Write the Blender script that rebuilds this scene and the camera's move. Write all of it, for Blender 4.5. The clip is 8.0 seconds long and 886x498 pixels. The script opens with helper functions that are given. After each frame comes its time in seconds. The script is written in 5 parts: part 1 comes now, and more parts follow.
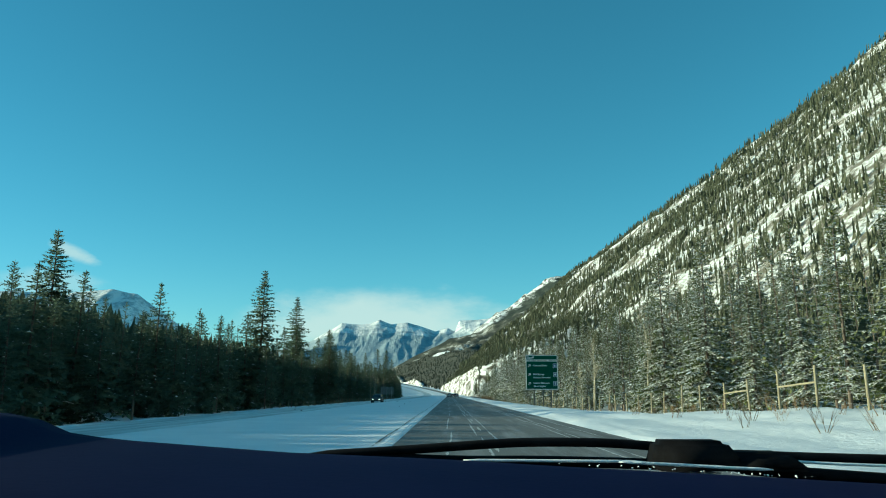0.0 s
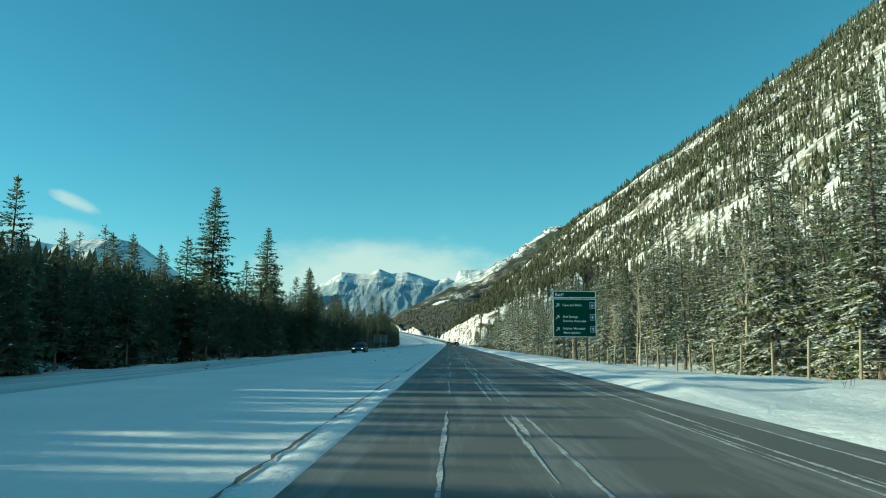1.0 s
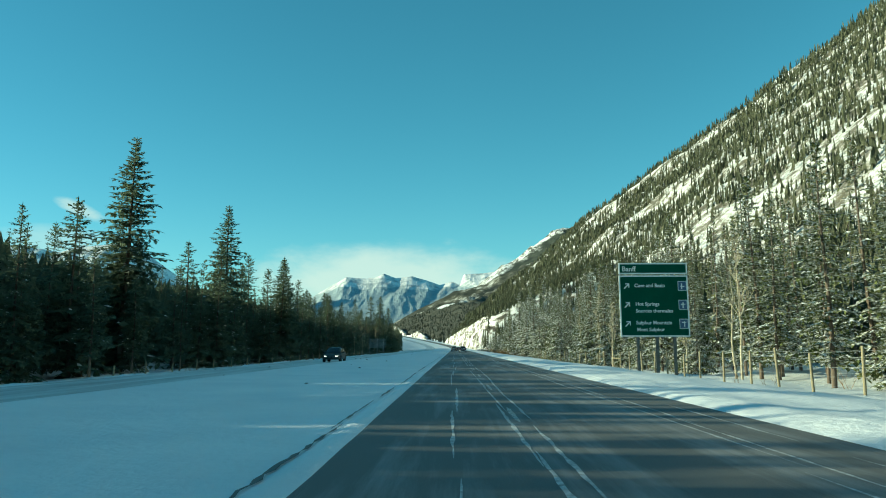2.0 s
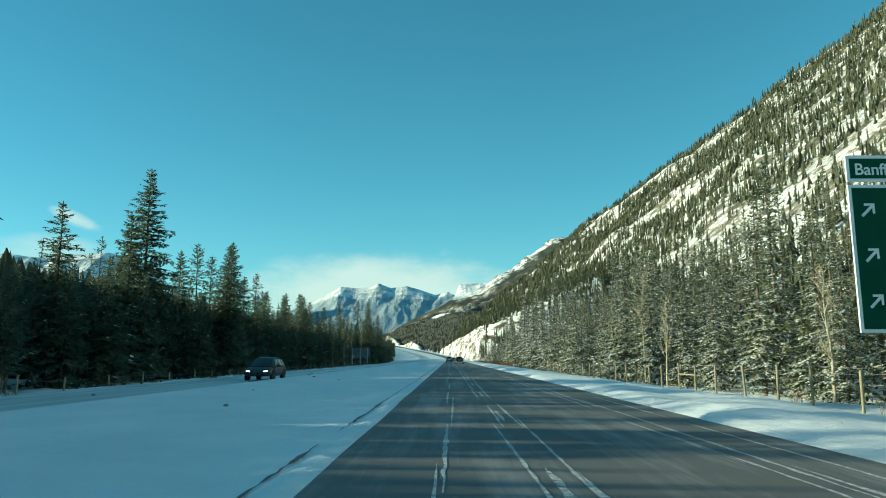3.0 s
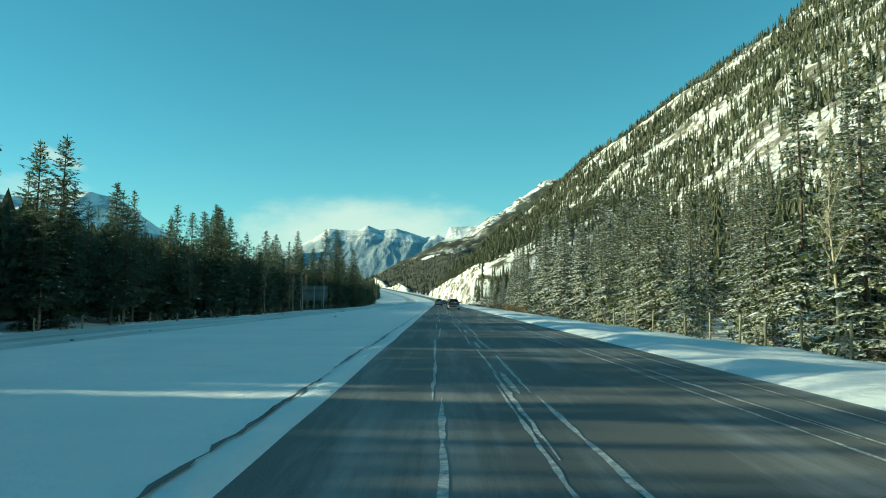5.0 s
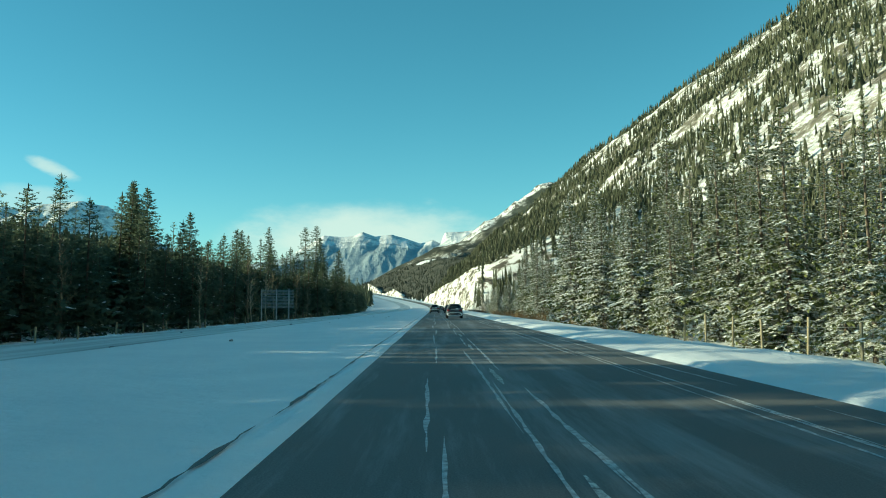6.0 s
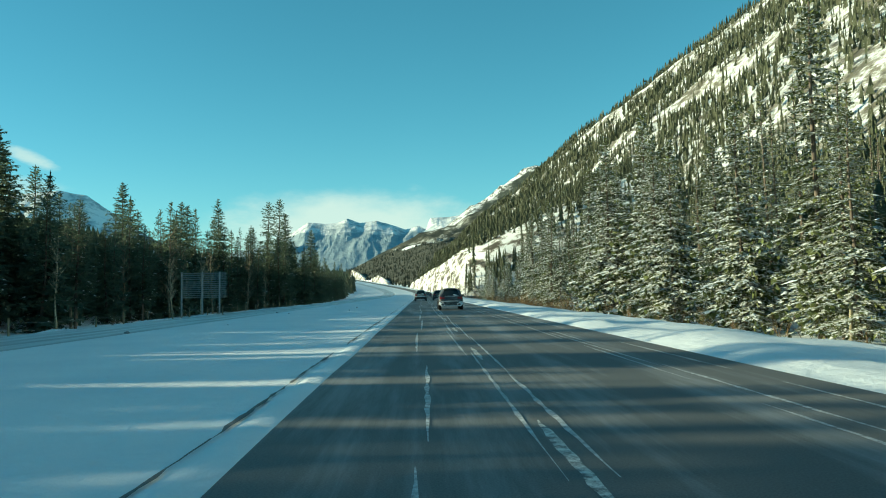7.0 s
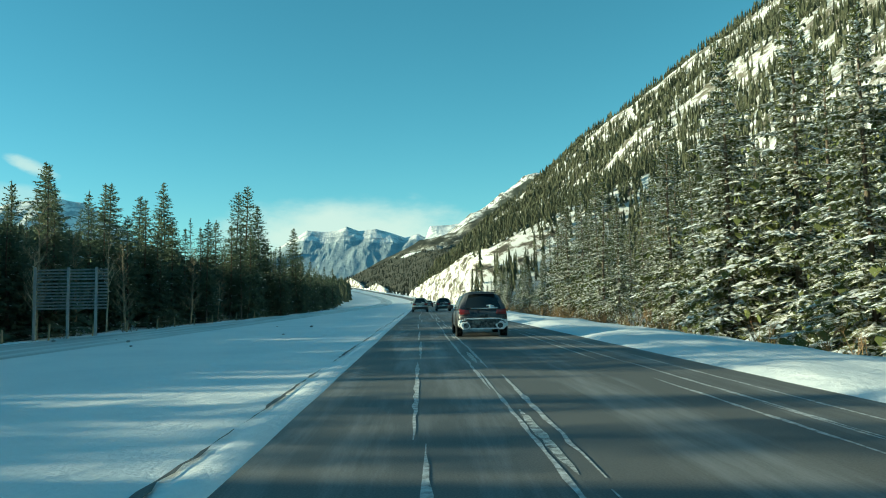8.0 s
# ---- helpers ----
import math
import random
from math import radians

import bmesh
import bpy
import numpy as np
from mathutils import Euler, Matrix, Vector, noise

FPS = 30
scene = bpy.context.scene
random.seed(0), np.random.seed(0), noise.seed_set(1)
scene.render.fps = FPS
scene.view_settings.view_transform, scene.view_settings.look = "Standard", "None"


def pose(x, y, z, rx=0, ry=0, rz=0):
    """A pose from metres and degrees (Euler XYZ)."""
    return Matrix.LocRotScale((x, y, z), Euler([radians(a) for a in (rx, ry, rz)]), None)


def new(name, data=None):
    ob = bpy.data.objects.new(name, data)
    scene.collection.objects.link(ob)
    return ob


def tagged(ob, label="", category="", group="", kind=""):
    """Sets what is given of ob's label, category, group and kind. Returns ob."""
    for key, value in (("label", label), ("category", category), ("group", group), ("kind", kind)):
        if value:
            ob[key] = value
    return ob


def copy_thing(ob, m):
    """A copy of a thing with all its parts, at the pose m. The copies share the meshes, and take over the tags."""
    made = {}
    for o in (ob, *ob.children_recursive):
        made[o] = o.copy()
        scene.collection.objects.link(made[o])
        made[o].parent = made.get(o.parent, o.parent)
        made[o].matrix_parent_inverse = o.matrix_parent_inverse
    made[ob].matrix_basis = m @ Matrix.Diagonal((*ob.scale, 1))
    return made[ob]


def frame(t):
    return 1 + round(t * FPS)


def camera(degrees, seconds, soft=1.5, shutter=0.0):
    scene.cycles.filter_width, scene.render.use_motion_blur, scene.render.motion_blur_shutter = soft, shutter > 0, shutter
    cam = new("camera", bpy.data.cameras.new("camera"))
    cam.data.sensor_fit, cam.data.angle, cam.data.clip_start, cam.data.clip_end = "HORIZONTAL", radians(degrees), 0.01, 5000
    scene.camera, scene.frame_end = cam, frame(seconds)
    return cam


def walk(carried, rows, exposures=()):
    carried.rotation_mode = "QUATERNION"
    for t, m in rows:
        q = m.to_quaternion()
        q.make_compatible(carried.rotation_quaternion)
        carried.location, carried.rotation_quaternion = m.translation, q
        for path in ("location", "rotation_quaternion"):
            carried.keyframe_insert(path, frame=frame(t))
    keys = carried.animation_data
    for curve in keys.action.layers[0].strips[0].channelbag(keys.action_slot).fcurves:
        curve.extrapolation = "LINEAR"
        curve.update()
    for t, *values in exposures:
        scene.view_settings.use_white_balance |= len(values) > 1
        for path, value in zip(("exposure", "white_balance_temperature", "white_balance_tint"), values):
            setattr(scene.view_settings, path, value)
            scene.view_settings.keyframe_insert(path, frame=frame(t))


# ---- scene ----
cam = camera(66.0, 8.0, soft=1.0)
EYE = 1.27
# seconds, metres along the road, yaw to the left, pitch up, roll
ROWS = [
    (0.0, 0.00, 0.55, 12.02, 0.17),
    (0.5, 12.23, 0.43, 9.81, 0.32),
    (1.0, 24.48, 0.55, 7.84, 0.42),
    (1.5, 36.74, 0.80, 10.29, -0.21),
    (1.7, 41.66, 0.94, 9.17, -0.24),
    (2.8, 68.76, 0.54, 7.61, 0.57),
    (3.0, 73.71, 0.55, 9.08, 0.12),
    (3.5, 86.10, -0.56, 3.98, -0.37),
    (4.0, 98.53, -0.43, 6.90, 0.58),
    (4.5, 111.01, -0.24, 6.35, 0.55),
    (5.0, 123.53, -0.31, 4.35, 0.46),
    (5.2, 128.56, -0.31, 4.36, -0.43),
    (6.3, 156.37, -1.22, 4.94, 0.10),
    (6.5, 161.46, -2.67, 4.51, 0.54),
    (7.0, 174.24, -1.89, 3.65, -1.08),
    (7.5, 187.08, -1.69, 2.77, -0.84),
    (8.0, 200.00, -1.93, 4.37, -1.05),
]
walk(
    cam,
    [(t, pose(0, y, EYE, 90 + pitch, 0, yaw) @ pose(0, 0, 0, 0, 0, roll)) for t, y, yaw, pitch, roll in ROWS],
    exposures=[(0.0, 0.40, 6050, -9), (0.6, 0.41, 6150, -9), (1.5, 0.50, 6480, -13), (3.0, 0.57, 6500, -8), (4.5, 0.56, 6650, -13), (6.4, 0.59, 6700, -8), (8.0, 0.60, 6700, -8)],
)

# ---- daylight ----
SUN_ELEVATION, SUN_AZIMUTH = radians(13.4), radians(-87)  # azimuth from +y towards +x
sun_way = Vector((math.sin(SUN_AZIMUTH) * math.cos(SUN_ELEVATION), math.cos(SUN_AZIMUTH) * math.cos(SUN_ELEVATION), math.sin(SUN_ELEVATION)))
world = bpy.data.worlds.new("winter_sky")
scene.world = world
world.use_nodes = True
wn, wl = world.node_tree.nodes, world.node_tree.links
wn.clear()
sky = wn.new("ShaderNodeTexSky")
sky.sky_type, sky.sun_disc = "NISHITA", False
sky.sun_elevation, sky.sun_rotation = SUN_ELEVATION, SUN_AZIMUTH % (2 * math.pi)
sky.altitude, sky.air_density, sky.dust_density, sky.ozone_density = 1400, 1.0, 0.15, 1.0
back = wn.new("ShaderNodeBackground")
back.inputs["Strength"].default_value = 0.12
out = wn.new("ShaderNodeOutputWorld")


def sky_node(kind, **values):
    n = wn.new(kind)
    for key, value in values.items():
        n.inputs[key].default_value = value
    return n


def sky_maths(op, a, b=0.0):
    n = wn.new("ShaderNodeMath")
    n.operation = op
    for socket, value in zip(n.inputs, (a, b)):
        if isinstance(value, (int, float)):
            socket.default_value = value
        else:
            wl.new(value, socket)
    return n.outputs[0]


def sky_mix(fac, a, b, blend="MIX"):
    n = wn.new("ShaderNodeMix")
    n.data_type, n.blend_type, n.clamp_factor = "RGBA", blend, True
    for socket, value in ((n.inputs[0], fac), (n.inputs[6], a), (n.inputs[7], b)):
        if isinstance(value, tuple):
            socket.default_value = (*value, 1)
        elif isinstance(value, (int, float)):
            socket.default_value = value
        else:
            wl.new(value, socket)
    return n.outputs[2]


# thin cloud: a bank over the far peaks and one small wisp beside it
way = sky_node("ShaderNodeTexCoord")
axes = sky_node("ShaderNodeSeparateXYZ")
wl.new(way.outputs["Generated"], axes.inputs[0])
east = sky_maths("DIVIDE", axes.outputs[0], sky_maths("MAXIMUM", axes.outputs[1], 0.05))
height_up = sky_maths("DIVIDE", axes.outputs[2], sky_maths("MAXIMUM", axes.outputs[1], 0.05))
wool = sky_node("ShaderNodeTexNoise", Scale=9.0, Detail=6.0, Roughness=0.6)
stretch = sky_node("ShaderNodeMapping")
stretch.inputs["Scale"].default_value = (1.0, 1.0, 2.4)
wl.new(way.outputs["Generated"], stretch.inputs["Vector"])
wl.new(stretch.outputs["Vector"], wool.inputs["Vector"])


def cloud(at_x, at_z, size_x, size_z, tilt, ragged):
    """A soft oval of cloud about a bearing, frayed by noise; 0 to 1."""
    dx = sky_maths("SUBTRACT", east, at_x)
    dz = sky_maths("SUBTRACT", sky_maths("SUBTRACT", height_up, at_z), sky_maths("MULTIPLY", dx, tilt))
    a, b = sky_maths("DIVIDE", dx, size_x), sky_maths("DIVIDE", dz, size_z)
    d = sky_maths("ADD", sky_maths("MULTIPLY", a, a), sky_maths("MULTIPLY", b, b))
    d = sky_maths("ADD", d, sky_maths("MULTIPLY", sky_maths("SUBTRACT", wool.outputs["Fac"], 0.5), ragged))
    n = wn.new("ShaderNodeMapRange")
    n.interpolation_type = "SMOOTHSTEP"
    wl.new(d, n.inputs[0])
    n.inputs[1].default_value, n.inputs[2].default_value, n.inputs[3].default_value, n.inputs[4].default_value = 1.0, 0.0, 0.0, 1.0
    return n.outputs[0]


SKY_TINT, LOW_TINT, CLOUD = (0.41, 1.05, 1.06), (0.62, 0.8, 0.89), (4.6, 5.1, 4.9)
low_air = sky_maths("POWER", sky_maths("SUBTRACT", 1.0, sky_maths("MAXIMUM", axes.outputs[2], 0.0)), 7.0)
tinted = sky_mix(1.0, sky.outputs["Color"], sky_mix(low_air, SKY_TINT, LOW_TINT), "MULTIPLY")
sunward = sky_maths("MAXIMUM", sky_maths("MULTIPLY", axes.outputs[0], -1.0), 0.0)
tinted = sky_mix(sky_maths("MULTIPLY", sunward, 0.62), tinted, sky_mix(1.0, tinted, (0.45, 0.5, 0.58), "MULTIPLY"))
bank = sky_maths("MULTIPLY", cloud(-0.1, 0.098, 0.23, 0.062, 0.0, 1.5), 0.75)
wisp = sky_maths("MULTIPLY", cloud(-0.563, 0.206, 0.042, 0.014, -0.38, 3.2), 0.6)
veil = sky_maths("MULTIPLY", cloud(-0.62, 0.15, 0.12, 0.035, 0.0, 2.4), 0.35)
clouded = sky_mix(veil, sky_mix(wisp, sky_mix(bank, tinted, CLOUD), CLOUD), CLOUD)
wl.new(clouded, back.inputs["Color"])
wl.new(back.outputs["Background"], out.inputs["Surface"])

sun = new("sun", bpy.data.lights.new("sun", "SUN"))
sun.data.energy, sun.data.angle, sun.data.color = 5.0, radians(0.53), (1.0, 0.92, 0.67)
sun.matrix_world = Matrix.Translation((0, 0, 300)) @ sun_way.to_track_quat("Z", "Y").to_matrix().to_4x4()


# ---- materials ----
def material(name, base, rough=0.8, metal=0.0, spec=0.5):
    m = bpy.data.materials.new(name)
    m.use_nodes = True
    b = m.node_tree.nodes["Principled BSDF"]
    b.inputs["Base Color"].default_value = (*base, 1)
    b.inputs["Roughness"].default_value = rough
    b.inputs["Metallic"].default_value = metal
    b.inputs["Specular IOR Level"].default_value = spec
    return m


def shader(m):
    return m.node_tree.nodes["Principled BSDF"]


def node(m, kind, **values):
    n = m.node_tree.nodes.new(kind)
    for key, value in values.items():
        n.inputs[key].default_value = value
    return n


def link(m, a, b):
    m.node_tree.links.new(a, b)


def grain(m, scale, detail=6.0, rough=0.6, stretch=(1, 1, 1), generated=False):
    """Noise in metres of the object's own space; the value from 0 to 1."""
    place = node(m, "ShaderNodeTexCoord")
    turn = node(m, "ShaderNodeMapping")
    turn.inputs["Scale"].default_value = stretch
    tex = node(m, "ShaderNodeTexNoise", Scale=scale, Detail=detail, Roughness=rough)
    link(m, place.outputs["Generated" if generated else "Object"], turn.inputs["Vector"])
    link(m, turn.outputs["Vector"], tex.inputs["Vector"])
    return tex.outputs["Fac"]


def ramp(m, value, stops):
    r = node(m, "ShaderNodeValToRGB")
    el = r.color_ramp.elements
    while len(el) < len(stops):
        el.new(0.5)
    for e, (at, colour) in zip(el, stops):
        e.position, e.color = at, (*colour, 1)
    link(m, value, r.inputs["Fac"])
    return r.outputs["Color"]


def mixed(m, fac, a, b):
    x = node(m, "ShaderNodeMix")
    x.data_type = "RGBA"
    for socket, value in ((x.inputs[0], fac), (x.inputs[6], a), (x.inputs[7], b)):
        if isinstance(value, tuple):
            socket.default_value = (*value, 1)
        elif isinstance(value, (int, float)):
            socket.default_value = value
        else:
            link(m, value, socket)
    return x.outputs[2]


def relief(m, value, strength, distance):
    b = node(m, "ShaderNodeBump", Strength=strength, Distance=distance)
    link(m, value, b.inputs["Height"])
    link(m, b.outputs["Normal"], shader(m).inputs["Normal"])


def maths(m, op, a, b=0.0, c=0.0):
    x = node(m, "ShaderNodeMath")
    x.operation = op
    for socket, value in zip(x.inputs, (a, b, c)):
        if isinstance(value, (int, float)):
            socket.default_value = value
        else:
            link(m, value, socket)
    return x.outputs[0]


snow = material("snow", (0.82, 0.85, 0.88), 0.65, 0, 0.3)
link(snow, ramp(snow, grain(snow, 0.35), [(0.3, (0.74, 0.78, 0.82)), (0.7, (0.86, 0.88, 0.9))]), shader(snow).inputs["Base Color"])
relief(snow, grain(snow, 2.2, 8, 0.65), 0.6, 0.12)

bough_snow = material("bough_snow", (0.85, 0.87, 0.9), 0.7, 0, 0.3)
relief(bough_snow, grain(bough_snow, 9.0), 0.5, 0.03)

asphalt = material("frosted_asphalt", (0.06, 0.062, 0.065), 0.72, 0, 0.4)
fine = grain(asphalt, 60, 3)
drift = grain(asphalt, 0.6, 8, 0.7, (1.6, 0.12, 1))
link(asphalt, mixed(asphalt, ramp(asphalt, drift, [(0.48, (0, 0, 0)), (0.75, (0.5, 0.5, 0.5))]),
                    ramp(asphalt, fine, [(0.3, (0.085, 0.087, 0.088)), (0.7, (0.16, 0.16, 0.158))]), (0.5, 0.52, 0.55)), shader(asphalt).inputs["Base Color"])
relief(asphalt, fine, 0.3, 0.01)

packed = material("packed_snow_road", (0.5, 0.52, 0.54), 0.45, 0, 0.5)
link(packed, ramp(packed, grain(packed, 0.9, 8, 0.7, (1.4, 0.06, 1)), [(0.32, (0.22, 0.23, 0.24)), (0.6, (0.66, 0.69, 0.71))]), shader(packed).inputs["Base Color"])
relief(packed, grain(packed, 3.0, 6, 0.6, (1, 0.2, 1)), 0.4, 0.05)

line_paint = material("worn_line_paint", (0.6, 0.6, 0.58), 0.7)
link(line_paint, ramp(line_paint, grain(line_paint, 9, 8, 0.75), [(0.4, (0.12, 0.12, 0.12)), (0.58, (0.66, 0.66, 0.64))]), shader(line_paint).inputs["Base Color"])



def needle_material(name, dark, mid, dry, dusting, gaps=0.0, thinness=0.28):
    """Needles that let some light through; dusting: how much of their upper side the snow covers."""
    m = material(name, mid, 0.75, 0, 0.2)
    per, geo = node(m, "ShaderNodeObjectInfo"), node(m, "ShaderNodeNewGeometry")
    tone = ramp(m, geo.outputs["Random Per Island"], [(0.0, dark), (0.55, mid), (1.0, dry)])
    tone = mixed(m, maths(m, "MULTIPLY", per.outputs["Random"], 0.4), tone, dry)
    if dusting:
        up = node(m, "ShaderNodeSeparateXYZ")
        link(m, geo.outputs["Normal"], up.inputs[0])
        flat = maths(m, "ABSOLUTE", up.outputs[2])
        flakes = maths(m, "ADD", grain(m, 5.5, 5, 0.65), maths(m, "MULTIPLY", flat, 0.22))
        lies = ramp(m, flakes, [(0.76 - dusting, (0, 0, 0)), (0.82 - dusting, (1, 1, 1))])
        tone = mixed(m, lies, tone, (0.86, 0.87, 0.88))
    link(m, tone, shader(m).inputs["Base Color"])
    thin = node(m, "ShaderNodeBsdfTranslucent")
    link(m, tone, thin.inputs["Color"])
    both = node(m, "ShaderNodeMixShader")
    both.inputs[0].default_value = thinness
    link(m, shader(m).outputs[0], both.inputs[1])
    link(m, thin.outputs[0], both.inputs[2])
    last = both
    if gaps:
        # a spray is no solid blade: light and air pass between its twigs
        holes = ramp(m, grain(m, 21.0, 3, 0.6), [(gaps, (0, 0, 0)), (gaps + 0.03, (1, 1, 1))])
        last = node(m, "ShaderNodeMixShader")
        air = node(m, "ShaderNodeBsdfTransparent")
        link(m, holes, last.inputs[0])
        link(m, air.outputs[0], last.inputs[1])
        link(m, both.outputs[0], last.inputs[2])
    link(m, last.outputs[0], m.node_tree.nodes["Material Output"].inputs["Surface"])
    return m


needles = needle_material("spruce_needles", (0.1, 0.145, 0.108), (0.15, 0.2, 0.14), (0.175, 0.215, 0.15), 0, 0.36, 0.58)
dusted_needles = needle_material("snow_dusted_needles", (0.034, 0.047, 0.018), (0.114, 0.142, 0.05), (0.18, 0.198, 0.078), 0.068, 0.36, 0.12)

bark = material("grey_brown_bark", (0.16, 0.12, 0.09), 0.9, 0, 0.2)
link(bark, ramp(bark, grain(bark, 6, 6, 0.7, (1, 1, 0.15)), [(0.3, (0.07, 0.055, 0.045)), (0.7, (0.24, 0.19, 0.15))]), shader(bark).inputs["Base Color"])
relief(bark, grain(bark, 14, 5, 0.6, (1, 1, 0.2)), 0.6, 0.03)
pale_bark = material("pale_aspen_bark", (0.5, 0.45, 0.34), 0.85, 0, 0.2)
link(pale_bark, ramp(pale_bark, grain(pale_bark, 5, 6, 0.7, (1, 1, 0.5)), [(0.35, (0.2, 0.17, 0.12)), (0.55, (0.52, 0.46, 0.34))]), shader(pale_bark).inputs["Base Color"])

slope_needles = needle_material("snow_dusted_far_forest", (0.055, 0.068, 0.042), (0.105, 0.12, 0.072), (0.16, 0.16, 0.1), 0.1, 0.36)
# darker copy of the needles; the flank's shade is put into the colour
shaded_flank_needles = needle_material("shaded_flank_forest", (0.03, 0.042, 0.036), (0.05, 0.062, 0.05), (0.075, 0.082, 0.062), 0)
valley_needles = needle_material("valley_forest", (0.09, 0.125, 0.095), (0.13, 0.17, 0.115), (0.17, 0.18, 0.12), 0, 0.37, 0.4)

slope_snow = material("rocky_snow_slope", (0.75, 0.77, 0.8), 0.8, 0, 0.2)
rocky = grain(slope_snow, 0.085, 10, 0.75)
brush = ramp(slope_snow, grain(slope_snow, 0.55, 6, 0.75), [(0.49, (0, 0, 0)), (0.6, (0.8, 0.8, 0.8))])
link(slope_snow, mixed(slope_snow, brush, ramp(slope_snow, rocky, [(0.42, (0.13, 0.12, 0.1)), (0.48, (0.36, 0.34, 0.31)), (0.51, (0.8, 0.81, 0.82))]), (0.2, 0.18, 0.11)), shader(slope_snow).inputs["Base Color"])
relief(slope_snow, grain(slope_snow, 0.12, 10, 0.7), 0.8, 3.0)


# ---- building helpers ----
def mesh_of(name, verts, faces, smooth=False):
    me = bpy.data.meshes.new(name)
    me.from_pydata([tuple(v) for v in verts], [], [tuple(f) for f in faces])
    if smooth:
        me.shade_smooth()
    me.update()
    return me


def thing(name, me, m, label, category, group="", kind=""):
    ob = new(name, me)
    if m:
        me.materials.append(m)
    return tagged(ob, label, category, group, kind)


def part(name, me, m, parent, label=""):
    if isinstance(me, bmesh.types.BMesh):
        bm, me = me, bpy.data.meshes.new(name)
        bm.to_mesh(me)
        bm.free()
    ob = new(name, me)
    if m and not me.materials:
        me.materials.append(m)
    ob.parent = parent
    return tagged(ob, label)


def sheet(name, xs, ys, height, m, label, category, kind="structure", smooth=True):
    gx, gy = np.meshgrid(xs, ys)
    gz = height(gx, gy)
    nx, ny = len(xs), len(ys)
    verts = np.stack([gx.ravel(), gy.ravel(), gz.ravel()], 1).tolist()
    i = np.arange(ny - 1)[:, None] * nx + np.arange(nx - 1)
    faces = np.stack([i, i + 1, i + 1 + nx, i + nx], -1).reshape(-1, 4).tolist()
    return thing(name, mesh_of(name, verts, faces, smooth), m, label, category, kind=kind)


def ripple(x, y, size, seed=0.0):
    """Smooth unevenness from -1 to 1, bumps of about that size."""
    a = np.sin(x / size * 2.1 + 1.3 * np.sin(y / size * 1.3 + seed) + seed * 3)
    b = np.sin(y / size * 1.7 + 1.1 * np.sin(x / size * 1.9 - seed) + seed * 5)
    c = np.sin((x + y) / size * 3.1 + seed * 7) * np.sin((x - y) / size * 2.7 - seed)
    return (a + b + c) / 3


# ---- the lie of the land ----
def centre(y):
    """The road's middle line swings to the left far ahead."""
    return -2.3e-4 * np.clip(y - 430, 0, 800) ** 2


def climb(y):
    return 4.0e-5 * np.clip(y - 350, 0, 850) ** 2


def foot(y):
    return np.interp(y, [0, 36, 50, 60, 80, 160, 240, 400], [0.7, 0.55, 0.0, -0.6, -0.95, -1.55, -1.5, -0.8])


def land(x, y):
    u, f = x - centre(y), foot(y)
    base = np.interp(u, [-400, -60, -30, -21, -17.5, -17, -11.6, -11.3, -10.6, -8, -2.5, -2.0, -1.8, -1.72, -1.65, -1.5, -1.2, 5.2, 5.5, 6.4, 8],
                     [2.0, 0.4, -1.1, -0.75, -0.25, -0.32, -0.32, -0.15, 0.02, 0.0, -0.01, 0.0, 0.0, 0.025, 0.03, 0.015, -0.06, -0.06, 0.05, 0.14, 0.0])
    side = np.clip((u - 8) / 10.4, 0, 1)
    side = side * side * (3 - 2 * side)
    base = np.where(u > 8, f * side, base)
    base = np.where(u > 24, base + (u - 24) * 0.06, base)
    base = base + np.clip((y - 560) / 160, 0, 1) * np.clip((1700 - y) / 200, 0, 1) * np.clip(u - 16, 0, 110) * 0.34
    rough = np.clip((np.abs(u + 6) - 3) / 6, 0, 1) * np.where((u > -18) & (u < 5.6), 0.15, 1)
    rough = np.where((u > -17.2) & (u < -11.4), 0, rough)
    edge = np.clip(1 - np.abs(u + 1.62) / 0.18, 0, 1)
    base = base + edge * 0.022 * ripple(x * 1.5, y, 1.6, 3.3)
    return base + climb(y) + rough * (0.16 * ripple(x, y, 3.0, 0.4) + 0.08 * ripple(x, y, 1.1, 1.7))


xs = np.concatenate([np.linspace(-4600, -120, 24), np.linspace(-110, -34, 30), np.arange(-33, -18, 0.6), np.arange(-18, -2.7, 0.4), np.arange(-2.6, -1.1, 0.06), np.arange(-1, 8, 0.3),
                     np.arange(8, 30, 0.5), np.linspace(30.5, 110, 40), np.linspace(120, 4600, 24)])
ys = np.concatenate([np.linspace(-400, -20, 14), np.arange(-16, 330, 1.9), np.linspace(332, 480, 60), np.linspace(490, 1400, 70), np.linspace(1450, 4700, 20)])
ground = sheet("ground", xs, ys, land, snow, "smooth drifted snow over the verges and the median", "ground")


def strip(name, u0, u1, y0, y1, lift, m, label, category, step=4.0, cols=8):
    us = np.linspace(u0, u1, cols)
    yy = np.arange(y0, y1 + step, step)
    gu, gy = np.meshgrid(us, yy)
    verts = np.stack([(gu + centre(gy)).ravel(), gy.ravel(), (climb(gy) + lift(gu, gy)).ravel()], 1).tolist()
    i = np.arange(len(yy) - 1)[:, None] * cols + np.arange(cols - 1)
    faces = np.stack([i, i + 1, i + 1 + cols, i + cols], -1).reshape(-1, 4).tolist()
    return thing(name, mesh_of(name, verts, faces, True), m, label, category, kind="structure")


